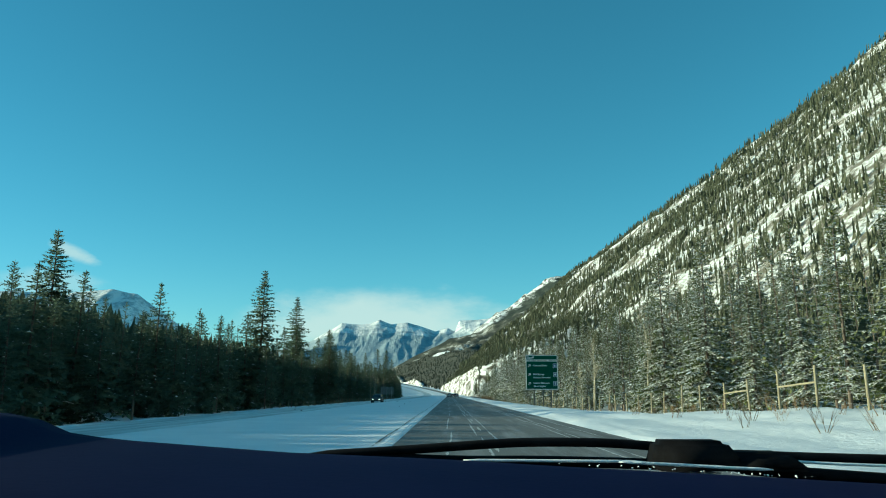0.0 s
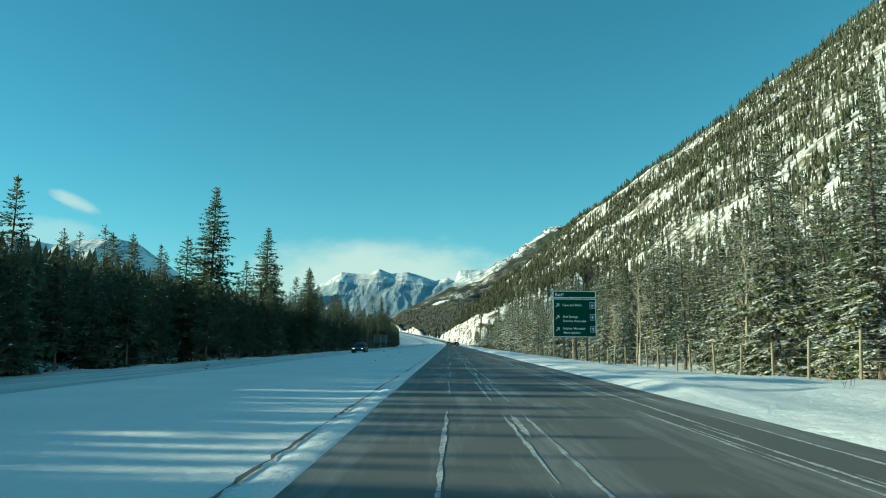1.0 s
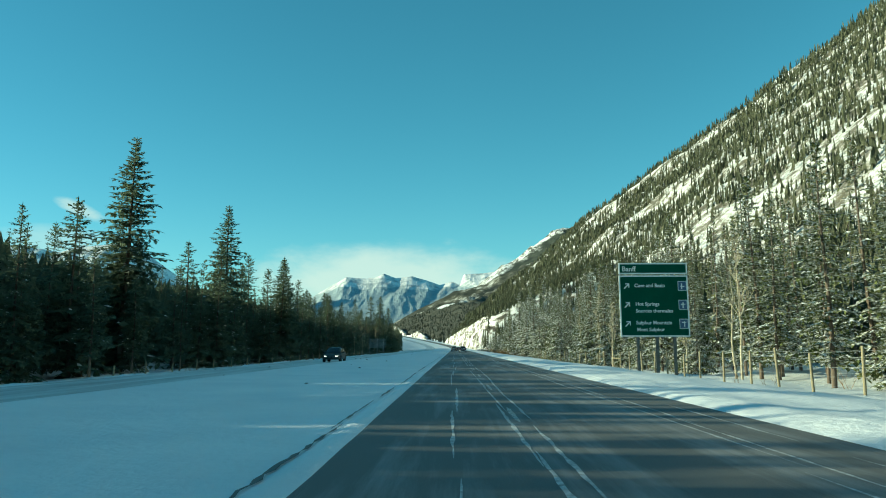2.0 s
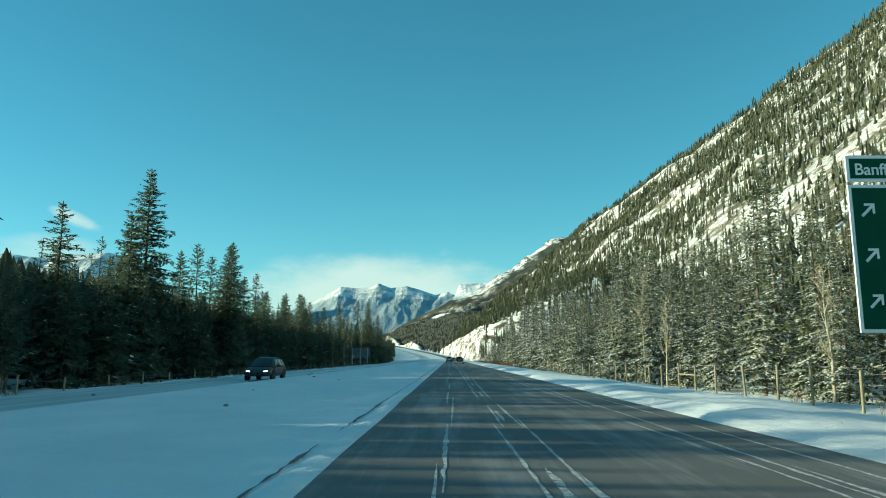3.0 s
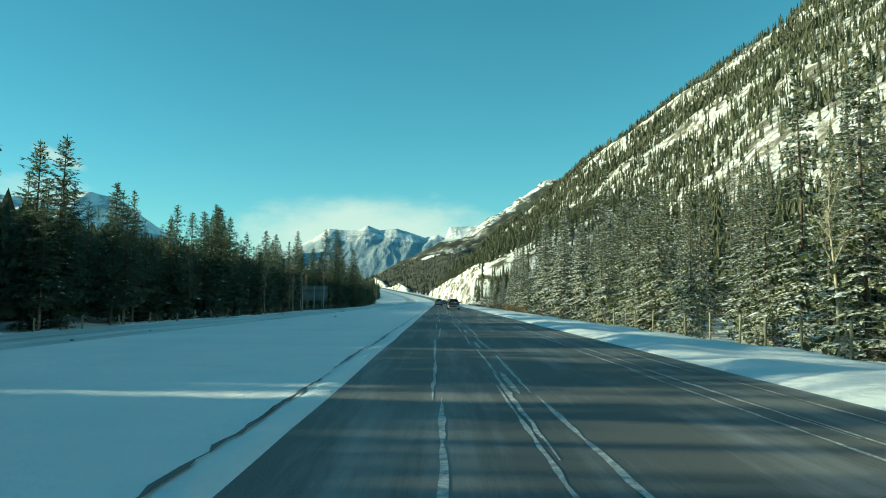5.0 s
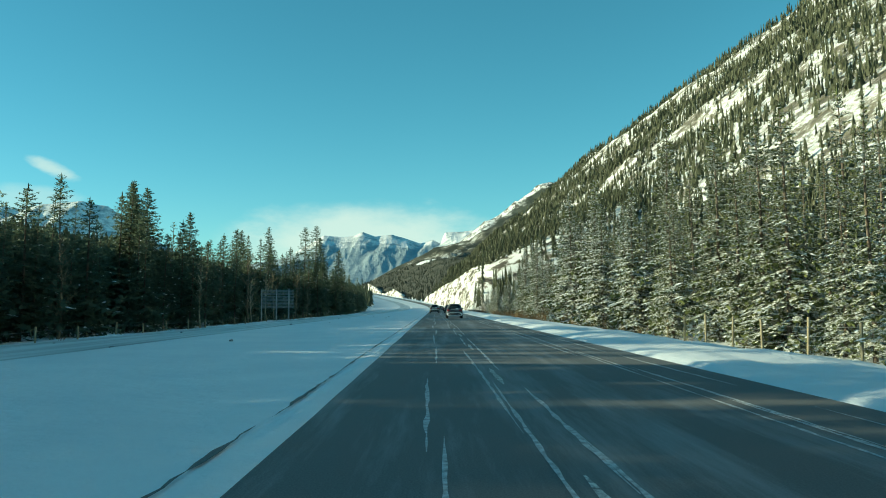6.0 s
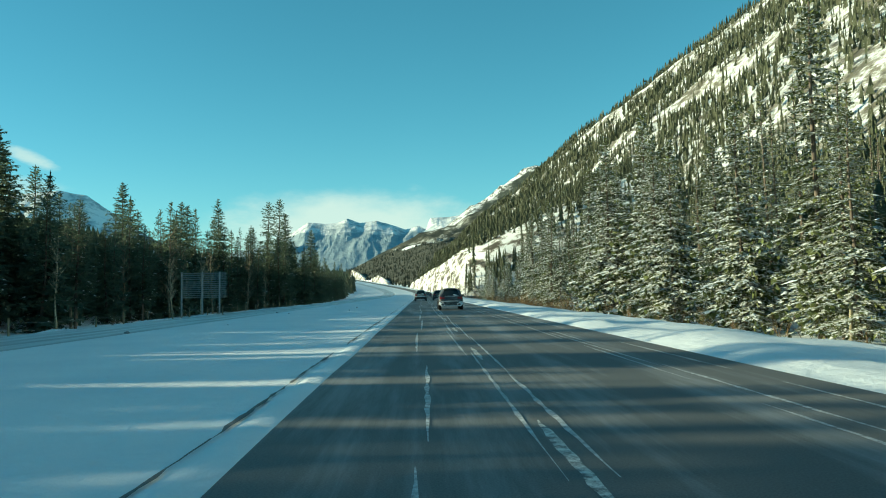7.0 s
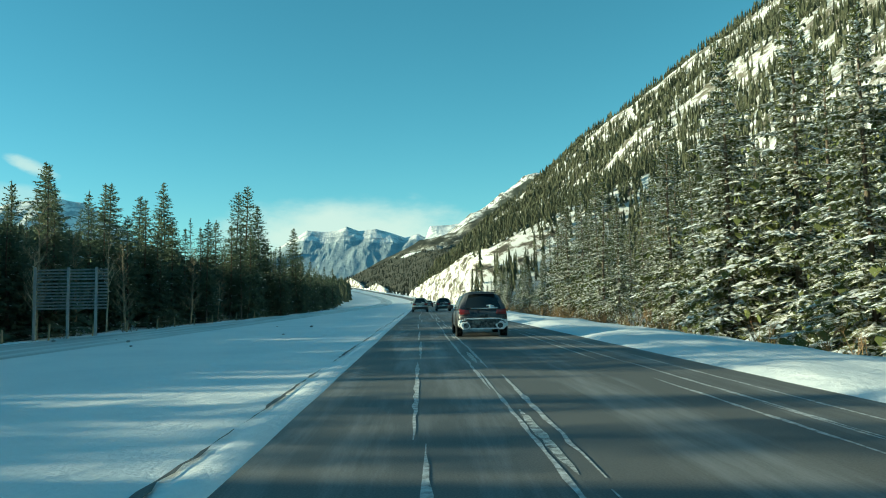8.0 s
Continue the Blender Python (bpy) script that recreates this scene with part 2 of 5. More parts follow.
road = strip("road", -1.5, 5.35, -120, 1400, lambda u, y: 0 * u, asphalt, "grey frosted asphalt carriageway with salt streaks", "road")
strip("road_oncoming", -17.1, -11.5, -120, 1400, lambda u, y: 0 * u - 0.2, packed, "snow-packed oncoming carriageway with tyre tracks", "road")


# ---- mountains ----
def crest(y):
    return np.interp(y, [-200, 300, 400, 539, 590, 640, 694, 730, 800, 900, 1000, 1100], [1300, 672, 514, 335, 263, 222, 182, 156, 120, 72, 40, 30])


def side_height(x, y):
    return 0.868 * x - 0.032 * np.maximum(x - 180, 0) + 0.138 * y - 91.0 - 0.24 * np.maximum(y - 770, 0)


def slope_rows(y):
    low = np.maximum(102 - 0.16 * y, 20)
    return low, crest(y)


def build_slope():
    verts, faces = [], []
    yy = np.concatenate([np.arange(-200, 300, 20), np.arange(300, 1101, 8)])
    n, back_n = 70, 8
    for y in yy:
        low, top = slope_rows(y)
        top = max(top, low + 5)
        for k in range(n + back_n):
            if k < n:
                x = low - 10 + (top - low + 10) * k / (n - 1)
                z = side_height(x, y)
                z += 5.0 * float(ripple(x, y, 38.0, 2.0)) * min(1, k / 8) + 2.5 * float(ripple(x, y, 13.0, 0.9)) * min(1, k / 8)
            else:
                d = (k - n + 1) * 22
                x, z = top + d, side_height(top, y) - 0.45 * d - 0.002 * d * d
            verts.append((x, y, z))
    w = n + back_n
    for j in range(len(yy) - 1):
        for k in range(w - 1):
            a = j * w + k
            faces.append((a, a + 1, a + 1 + w, a + w))
    return mesh_of("mountain_slope", verts, faces, True)


mountain = thing("mountain_slope", build_slope(), slope_snow, "steep snowy mountainside with rock bands and scattered conifers", "mountain", kind="structure")


def spurs(x, y, seed):
    """Sharp-edged ribs from 0 to 1 that run down a mountainside."""
    total, size, scale = 0.0, 1.0, 1.0
    for k in range(6):
        total += size * (1 - abs(noise.noise(Vector((x * scale + 0.35 * y * scale, y * scale, seed * 7.3 + k))))) ** 3
        size, scale = size * 0.5, scale * 2.03
    return total / 1.97


def ridge(name, tops, y, depth, drop, m, label, seed, steps=160, rows=44, rough=0.34, ribs=0.2, crisp=0.0, kind="structure"):
    """A mountain whose skyline runs through tops (x, z) at the distance y; it falls towards the road."""
    tx, tz = [t[0] for t in tops], [t[1] for t in tops]
    verts, faces = [], []
    for i in range(steps + 1):
        x = tx[0] + (tx[-1] - tx[0]) * i / steps
        for k in range(rows + 1):
            q = k / rows
            # the skyline's teeth soften and wander towards the foot
            at = x + 140 * q * noise.noise(Vector((x / 300, q * 3, seed)))
            top = float(np.mean(np.interp([at + d * depth * 0.28 * q for d in (-1, -0.6, -0.25, 0, 0.25, 0.6, 1)], tx, tz)))
            h = top * (1 - q) ** 1.25 - drop * q
            if crisp:
                # knife-edged spurs that run down from the skyline and fork
                run = x + 260 * q * noise.noise(Vector((x / 420, seed, 2.0)))
                crag = noise.ridged_multi_fractal(Vector((run / 230, q * 1.5, seed)), 0.9, 2.1, 5, 1.0, 2.0) / 2.2
                h += top * crisp * (crag - 0.5) * min(1.0, q * 5 + 0.1) * (1 - q) ** 1.4
            else:
                crag = spurs(x / (depth * ribs) + noise.noise(Vector((x / 400, q * 4, seed + 3))), q * 0.7 / ribs, seed)
                h += top * rough * (crag - 0.55) * math.sin(math.pi * min(1.0, 0.05 + q * 0.95)) ** 0.7
            verts.append((x, y - q * depth, h))
        verts.append((x, y + depth * 0.5, -drop))
    w = rows + 2
    for i in range(steps):
        for k in range(rows):
            a = i * w + k
            faces.append((a, a + w, a + w + 1, a + 1))
        a = i * w
        faces.append((a, a + rows + 1, a + w + rows + 1, a + w))
    return thing(name, mesh_of(name, verts, faces, not crisp), m, label, "mountain", kind=kind)


far_rock = material("hazed_snowy_rock", (0.6, 0.64, 0.7), 0.9, 0, 0.1)
# air haze put into the colours: pale blue crags and wooded lower slopes
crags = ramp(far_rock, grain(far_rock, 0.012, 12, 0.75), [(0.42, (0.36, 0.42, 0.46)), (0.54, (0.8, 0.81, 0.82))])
hazy_wood = ramp(far_rock, grain(far_rock, 0.02, 12, 0.75), [(0.4, (0.26, 0.34, 0.39)), (0.6, (0.36, 0.44, 0.48))])
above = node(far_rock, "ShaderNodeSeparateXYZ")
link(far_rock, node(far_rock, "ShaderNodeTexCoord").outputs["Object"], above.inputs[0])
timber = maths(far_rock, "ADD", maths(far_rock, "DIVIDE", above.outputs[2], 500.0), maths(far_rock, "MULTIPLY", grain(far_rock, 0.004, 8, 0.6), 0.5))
link(far_rock, mixed(far_rock, ramp(far_rock, timber, [(0.95, (0, 0, 0)), (1.02, (1, 1, 1))]), hazy_wood, crags), shader(far_rock).inputs["Base Color"])
relief(far_rock, grain(far_rock, 0.02, 12, 0.7), 0.3, 15.0)
forest_hill = material("distant_forest_hill", (0.06, 0.075, 0.05), 0.95, 0, 0.1)
link(forest_hill, ramp(forest_hill, grain(forest_hill, 0.02, 12, 0.75), [(0.42, (0.04, 0.046, 0.04)), (0.54, (0.11, 0.11, 0.09)), (0.63, (0.6, 0.6, 0.58))]), shader(forest_hill).inputs["Base Color"])

ridge_rock = material("snowy_rock_above_forest", (0.6, 0.6, 0.6), 0.9, 0, 0.1)
bands = ramp(ridge_rock, grain(ridge_rock, 0.06, 10, 0.8), [(0.46, (0.1, 0.1, 0.095)), (0.53, (0.8, 0.81, 0.82))])
trees_on = ramp(ridge_rock, grain(ridge_rock, 0.03, 12, 0.8), [(0.42, (0.03, 0.04, 0.036)), (0.58, (0.07, 0.08, 0.068)), (0.75, (0.16, 0.16, 0.15))])
spot = node(ridge_rock, "ShaderNodeTexCoord")
level = node(ridge_rock, "ShaderNodeSeparateXYZ")
link(ridge_rock, spot.outputs["Object"], level.inputs[0])
line = maths(ridge_rock, "ADD", maths(ridge_rock, "SUBTRACT", level.outputs[2], maths(ridge_rock, "MULTIPLY", level.outputs[0], 0.72)), maths(ridge_rock, "MULTIPLY", grain(ridge_rock, 0.012, 6), 90.0))
link(ridge_rock, mixed(ridge_rock, ramp(ridge_rock, maths(ridge_rock, "DIVIDE", line, 250.0), [(0.65, (0, 0, 0)), (0.7, (1, 1, 1))]), trees_on, bands), shader(ridge_rock).inputs["Base Color"])
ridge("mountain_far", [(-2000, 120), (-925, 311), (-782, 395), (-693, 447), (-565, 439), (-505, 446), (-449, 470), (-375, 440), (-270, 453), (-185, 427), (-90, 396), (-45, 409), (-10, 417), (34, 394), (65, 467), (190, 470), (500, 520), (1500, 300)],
      4400, 1500, 30, far_rock, "distant snowy peaks with blue haze put into their colour", 3.1, steps=420, crisp=0.15)
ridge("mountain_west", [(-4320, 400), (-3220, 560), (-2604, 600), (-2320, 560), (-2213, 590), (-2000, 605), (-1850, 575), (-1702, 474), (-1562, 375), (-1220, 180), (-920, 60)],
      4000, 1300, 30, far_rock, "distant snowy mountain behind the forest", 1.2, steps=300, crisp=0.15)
ridge("mountain_ridge", [(66, 195), (104, 231), (162, 268), (210, 304), (243, 328), (300, 365), (330, 382), (351, 391), (390, 403), (432, 437), (487, 460), (700, 600), (1200, 800)],
      2300, 900, 40, ridge_rock, "snow-streaked rocky ridge above the valley", 5.0, steps=200, rough=0.3)
ridge("hill", [(-330, 6), (-200, 30), (-140, 62), (-90, 91), (-50, 110), (-4, 131), (40, 146), (77, 154), (150, 190), (400, 300)],
      1700, 600, 10, forest_hill, "dark forested hill at the end of the valley", 7.0, steps=120)


# the wooded flank of the valley past the road cut
flank_floor = material("brushy_forest_floor", (0.14, 0.13, 0.11), 0.95, 0, 0.1)
brushy = ramp(flank_floor, grain(flank_floor, 0.12, 10, 0.8), [(0.4, (0.045, 0.05, 0.042)), (0.6, (0.11, 0.11, 0.09))])
spot = node(flank_floor, "ShaderNodeSeparateXYZ")
link(flank_floor, node(flank_floor, "ShaderNodeTexCoord").outputs["Object"], spot.inputs[0])
off_x = maths(flank_floor, "DIVIDE", maths(flank_floor, "ADD", spot.outputs[0], 12.0), 17.0)
off_y = maths(flank_floor, "DIVIDE", maths(flank_floor, "SUBTRACT", spot.outputs[1], 1200.0), 24.0)
away = maths(flank_floor, "ADD", maths(flank_floor, "ADD", maths(flank_floor, "MULTIPLY", off_x, off_x), maths(flank_floor, "MULTIPLY", off_y, off_y)), grain(flank_floor, 0.08, 6, 0.7))
clearing = ramp(flank_floor, maths(flank_floor, "DIVIDE", away, 3.0), [(0.46, (1, 1, 1)), (0.5, (0, 0, 0))])
link(flank_floor, mixed(flank_floor, clearing, brushy, (0.8, 0.81, 0.82)), shader(flank_floor).inputs["Base Color"])


def build_flank():
    yy, us = np.arange(690, 1701, 10.0), np.linspace(17, 190, 40)
    gu, gy = np.meshgrid(us, yy)
    gx = gu + centre(gy)
    sunk = np.where((gu < 18) | (gu > 186), -3.0, 2.2)
    gz = land(gx, gy) + sunk + 1.6 * ripple(gx, gy, 14.0, 2.2)
    verts = np.stack([gx.ravel(), gy.ravel(), gz.ravel()], 1).tolist()
    i = np.arange(len(yy) - 1)[:, None] * 40 + np.arange(39)
    return mesh_of("valley_flank", verts, np.stack([i, i + 1, i + 41, i + 40], -1).reshape(-1, 4).tolist(), True)


thing("valley_flank", build_flank(), flank_floor, "brush-covered forest floor on the flank of the valley", "hillside", kind="structure")


# snow-covered road cut beside the curve
def build_cut(ys, tops, toe, apron=5.5):
    verts, faces = [], []
    yy = np.arange(ys[0], ys[-1] + 4, 4.0)
    for y in yy:
        top = float(np.interp(y, ys, tops))
        for k in range(18):
            if k < 13:
                u, z = toe + top * 0.42 * k / 12, top * (k / 12) ** 0.9
            else:
                fade = min(1.0, max(0.0, (y - ys[0]) / 45), max(0.0, (ys[-1] - y) / 45)) if apron > 0 else 1.0
                u, z = toe + top * 0.42 + (k - 12) * 12, top + (k - 12) * (apron * fade - 0.4 * (1 - fade))
            bump = noise.fractal(Vector((u * 0.5, y * 0.22, z * 0.25)), 0.9, 2.0, 4) * (1.3 if 0 < k else 0.1)
            verts.append((u + centre(y) - bump * 0.9, y, z + climb(y) + bump * 0.6 - (0.6 if k == 0 else 0)))
    for j in range(len(yy) - 1):
        for k in range(17):
            a = j * 18 + k
            faces.append((a, a + 1, a + 19, a + 18))
    return mesh_of("road_cut", verts, faces, True)


cut_snow = material("sunlit_cut_snow", (0.82, 0.83, 0.84), 0.75, 0, 0.2)
link(cut_snow, ramp(cut_snow, grain(cut_snow, 0.16, 9, 0.75, (1, 0.6, 0.7)), [(0.43, (0.07, 0.06, 0.045)), (0.48, (0.3, 0.27, 0.23)), (0.51, (0.72, 0.72, 0.71))]), shader(cut_snow).inputs["Base Color"])
thing("road_cut", build_cut([374, 390, 410, 440, 480, 540, 640, 715], [0.3, 5, 13, 17, 19, 17, 12, 4], 10.5), cut_snow, "snow-plastered rock cut beside the road", "embankment", kind="structure")
thing("road_cut_far", build_cut([860, 900, 940, 985, 1010, 1060, 1110, 1150], [0.3, 5, 8, 1.5, 0.8, 7, 11, 1], 9.0, -6.0), cut_snow, "snowy cut bank beside the far bend of the road", "embankment", kind="structure")


# ---- conifers ----
def add_spray(vs, fs, root, way, side, length, half, sag):
    """A kite-shaped spray of twigs from its root along way, as wide as half to each side."""
    b = len(vs)
    mx, my, mz = (root[k] + way[k] * length * 0.5 for k in range(3))
    vs.extend([root, (mx + side[0] * half, my + side[1] * half, mz + side[2] * half - sag * 0.3),
               (root[0] + way[0] * length, root[1] + way[1] * length, root[2] + way[2] * length - sag), (mx - side[0] * half, my - side[1] * half, mz - side[2] * half - sag * 0.3)])
    fs.append((b, b + 1, b + 2, b + 3))


def add_snow(sv, sf, at, way, long, wide, high, dip):
    """A low ridge of snow along way (flat), falling by dip over its length."""
    x, y, z = at
    b = len(sv)
    sv.extend([(x - way[0] * long, y - way[1] * long, z + dip), (x - way[1] * wide, y + way[0] * wide, z - 0.2 * high), (x + way[0] * long, y + way[1] * long, z - dip),
               (x + way[1] * wide, y - way[0] * wide, z - 0.2 * high), (x - way[0] * long * 0.15, y - way[1] * long * 0.15, z + high)])
    sf.extend([(b, b + 3, b + 4), (b + 3, b + 2, b + 4), (b + 2, b + 1, b + 4), (b + 1, b, b + 4)])


def add_bough(vs, fs, sv, sf, rng, foot_at, az, length, droop, segs, snowy, rise=0.0):
    """One bough: a bent spine with side sprays, twigs hanging under it, an upturned tip and its load of snow."""
    ca, sa = math.cos(az), math.sin(az)
    lift = rng.uniform(-0.22, 0.16) + rise

    def spine(t):
        out = length * t
        fall = (-droop * t ** 1.25 + (0.3 * droop + 0.06) * t ** 3 + lift * t) * length
        return foot_at[0] + ca * out, foot_at[1] + sa * out, foot_at[2] + fall

    width = length * rng.uniform(0.3, 0.44)
    hang = max(0.16, length * rng.uniform(0.13, 0.24))
    for a, b in ((0.05, 0.62), (0.5, 1.0)):
        p, q = spine(a), spine(b)
        d = math.dist(p, q)
        add_spray(vs, fs, p, tuple((q[k] - p[k]) / d for k in range(3)), (-sa, ca, 0), d, 0.08 + 0.07 * length, 0)
    segs += (length > 1.9) if segs > 1 else 0
    for k in range(segs):
        t = 0.18 + 0.74 * (k + rng.uniform(0.1, 0.9)) / segs
        root = spine(t)
        w = min(width, 0.85) * (1.1 - 0.6 * t) * rng.uniform(0.7, 1.25)
        for s in (-1, 1):
            if segs == 1 and s == 1:
                break
            a = az + s * rng.uniform(0.6, 1.15)
            c, n = math.cos(a), math.sin(a)
            add_spray(vs, fs, root, (c, n, 0), (-n, c, 0), w, w * rng.uniform(0.24, 0.36), w * rng.uniform(0.1, 0.5))
            if rng.random() < snowy * 0.85:
                add_snow(sv, sf, (root[0] + c * w * 0.45, root[1] + n * w * 0.45, root[2] - w * 0.1 + 0.02), (c, n), w * rng.uniform(0.15, 0.3), w * rng.uniform(0.07, 0.14), 0.025 + 0.05 * w, w * 0.08)
        tilt = rng.uniform(-0.6, 0.6)
        add_spray(vs, fs, (root[0], root[1], root[2] + 0.03), (ca * tilt, sa * tilt, -0.9), (ca, sa, 0), hang * rng.uniform(0.8, 1.3), hang * rng.uniform(0.22, 0.36), 0)
    for t in (0.34, 0.6, 0.86):
        if rng.random() < snowy:
            p = spine(t + rng.uniform(-0.08, 0.08))
            long = length * rng.uniform(0.07, 0.16)
            add_snow(sv, sf, (p[0], p[1], p[2] + 0.02), (ca, sa), long, 0.035 + 0.035 * length * rng.uniform(0.6, 1.3), 0.03 + 0.028 * length, droop * long * 0.7)


def tube(vs, fs, pts, radii, sides=6):
    base = len(vs)
    for (x, y, z), r in zip(pts, radii):
        for k in range(sides):
            a = 2 * math.pi * k / sides
            vs.append((x + r * math.cos(a), y + r * math.sin(a), z))
    for j in range(len(pts) - 1):
        for k in range(sides):
            a, b = base + j * sides + k, base + j * sides + (k + 1) % sides
            fs.append((a, b, b + sides, a + sides))


def conifer_meshes(seed, h, r, bare, gap, per, segs, droop, snowy, ragged, taper=0.78):
    """Trunk, crown and snow of a spruce of height h and widest radius r whose lowest boughs sit at bare."""
    rng = random.Random(seed)
    vs, fs, sv, sf, tv, tf = [], [], [], [], [], []
    lean = (rng.uniform(-0.02, 0.02), rng.uniform(-0.02, 0.02))
    axis = lambda z: (lean[0] * z + 0.05 * math.sin(z * 0.5 + seed), lean[1] * z + 0.05 * math.cos(z * 0.4 + seed))
    zs = [h * k / 8 for k in range(9)]
    tube(tv, tf, [(*axis(z), z - (0.5 if z == 0 else 0)) for z in zs], [0.0085 * h * (1 - 0.93 * z / h) + 0.012 for z in zs])
    z = bare
    while z < h * 0.985:
        q = z / h
        wide = r * min(1.0, (1 - q) ** taper * 1.1) * (0.55 + 0.45 * min(1.0, (z - bare) / (0.1 * h) + 0.3))
        wide = max(wide, 0.12 + 0.011 * h)
        gone = rng.random() < ragged
        n = max(3, round(per * (0.7 + 0.6 * (1 - q))))
        turn = rng.uniform(0, 7)
        for k in range(n):
            if gone and rng.random() < 0.6:
                continue
            length = wide * rng.uniform(0.42, 1.2) * (1.2 if rng.random() < 0.08 else 1)
            ax, ay = axis(z)
            add_bough(vs, fs, sv, sf, rng, (ax, ay, z + rng.uniform(-0.5, 0.5) * gap), turn + 2 * math.pi * k / n + rng.uniform(-0.35, 0.35),
                      length, droop * (1.15 - 0.95 * q), segs, snowy, 0.6 * q ** 4)
        z += gap * rng.uniform(0.75, 1.3) * (0.5 + 0.7 * (1 - q))
    ax, ay = axis(h)
    b = len(vs)
    vs.extend([(ax - 0.07, ay, h * 0.965), (ax + 0.07, ay, h * 0.965), (ax, ay + 0.07, h * 0.965), (ax, ay, h * 1.01)])
    fs.extend([(b, b + 1, b + 3), (b + 1, b + 2, b + 3), (b + 2, b, b + 3)])
    return mesh_of("trunk", tv, tf, True), mesh_of("crown", vs, fs), (mesh_of("snow", sv, sf, True) if sv else None)


def conifer(name, label, group, leaf, *shape):
    root = tagged(new(name), label, "tree", group)
    trunk, crown, load = conifer_meshes(*shape)
    part("trunk", trunk, bark, root)
    part("crown", crown, leaf, root)
    if load:
        tagged(part("snow", load, bough_snow, root, "snow lying on the boughs"), kind="stuff")
    return root


# seed, height, radius, bare trunk, gap between whorls, boughs a whorl, segments, droop, snow, raggedness
SNOWY = [(11, 14.0, 2.6, 0.4, 0.38, 9, 3, 0.5, 0.46, 0.0), (12, 15.5, 2.2, 0.9, 0.44, 8, 3, 0.56, 0.15, 0.05), (13, 12.0, 2.4, 0.2, 0.36, 9, 3, 0.46, 0.5, 0.0),
         (14, 16.5, 2.6, 1.2, 0.44, 8, 3, 0.5, 0.14, 0.06), (15, 13.0, 1.9, 1.6, 0.42, 8, 3, 0.4, 0.09, 0.12), (16, 14.5, 2.4, 0.6, 0.42, 8, 3, 0.6, 0.09, 0.06)]
DARK = [(21, 20.0, 3.0, 1.0, 0.44, 10, 3, 0.42, 0.02, 0.05, 0.66), (22, 17.0, 2.8, 1.2, 0.42, 10, 3, 0.42, 0.02, 0.05, 0.62), (23, 14.0, 2.7, 0.5, 0.42, 8, 2, 0.45, 0.02, 0.06, 0.7),
        (24, 12.0, 2.6, 0.4, 0.4, 8, 2, 0.45, 0.02, 0.06, 0.7), (25, 18.5, 2.5, 3.5, 0.52, 9, 2, 0.32, 0.02, 0.14, 0.5)]
snowy_kinds = [conifer("spruce_tree", "sunlit green spruce with snow-laden boughs behind the fence", "spruces along the fence", dusted_needles, *s) for s in SNOWY]
dark_kinds = [conifer("spruce_tree", "tall dark backlit spruce beyond the oncoming carriageway", "spruces beyond the median", needles, *s) for s in DARK]
used = set()


def low_start(x, y, top):
    """Caps the unseen trees beyond the median near the start: verge sunlit, median shaded."""
    return min(top, (-x + 2.5) * 0.24) if x < -20 and y < 43 else top


def plant(kinds, heights, n, x, y, top, rng, full=1.0):
    """Stands a tree of kind n on the land, scaled so that its tip reaches the height top."""
    top = low_start(x, y, top)
    z = float(land(np.float64(x), np.float64(y))) - 0.1
    root = kinds[n]
    s = (top - z) / heights[n]
    m = pose(x, y, z, 0, 0, rng.uniform(0, 360)) @ Matrix.Diagonal((s * full * rng.uniform(0.92, 1.1), s * full * rng.uniform(0.92, 1.1), s, 1))
    key = (id(kinds), n)
    if key not in used:
        used.add(key)
        root.matrix_basis = m
        return root
    ob = copy_thing(root, pose(0, 0, 0))
    ob.matrix_basis = m
    return ob


snowy_h, dark_h = [s[1] for s in SNOWY], [s[1] for s in DARK]
rng = random.Random(5)
y = 6.0


def front_tops(y):
    """Least and greatest tip of the front row: tallest past the fence's end, low towards the road cut."""
    knots = [0, 204, 206, 245, 262, 292, 302, 372]
    return float(np.interp(y, knots, [8.5, 8.5, 11.5, 11.5, 10, 9, 6.5, 6])), float(np.interp(y, knots, [16.5, 16.5, 18.5, 18.5, 16, 14.5, 10.5, 9.5]))


def on_bare_snow(u, y, rng):
    """The open, almost treeless snow that runs up from the near end of the road cut."""
    off = abs(y - 405 - (u - 17) * 0.8) / 15
    return 12 < u < rng.uniform(33, 41) and off < rng.uniform(0.7, 1.15) and rng.random() < 0.93


while y < 372:
    edge = float(np.interp(y, [0, 60, 110, 150, 220, 260, 372], [24, 22.5, 22.5, 22.0, 19.5, 18.5, 17.0]))
    plant(snowy_kinds, snowy_h, rng.choice((0, 2, 0, 2, 1, 3)) if 205 < y < 245 else rng.choice((1, 3, 4, 5, 5)), edge + rng.uniform(-1.2, 2.2), y, rng.uniform(*front_tops(y)), rng, 1.12)
    y += rng.uniform(2.6, 5.2) if y < 260 else rng.uniform(3.0, 5.2)


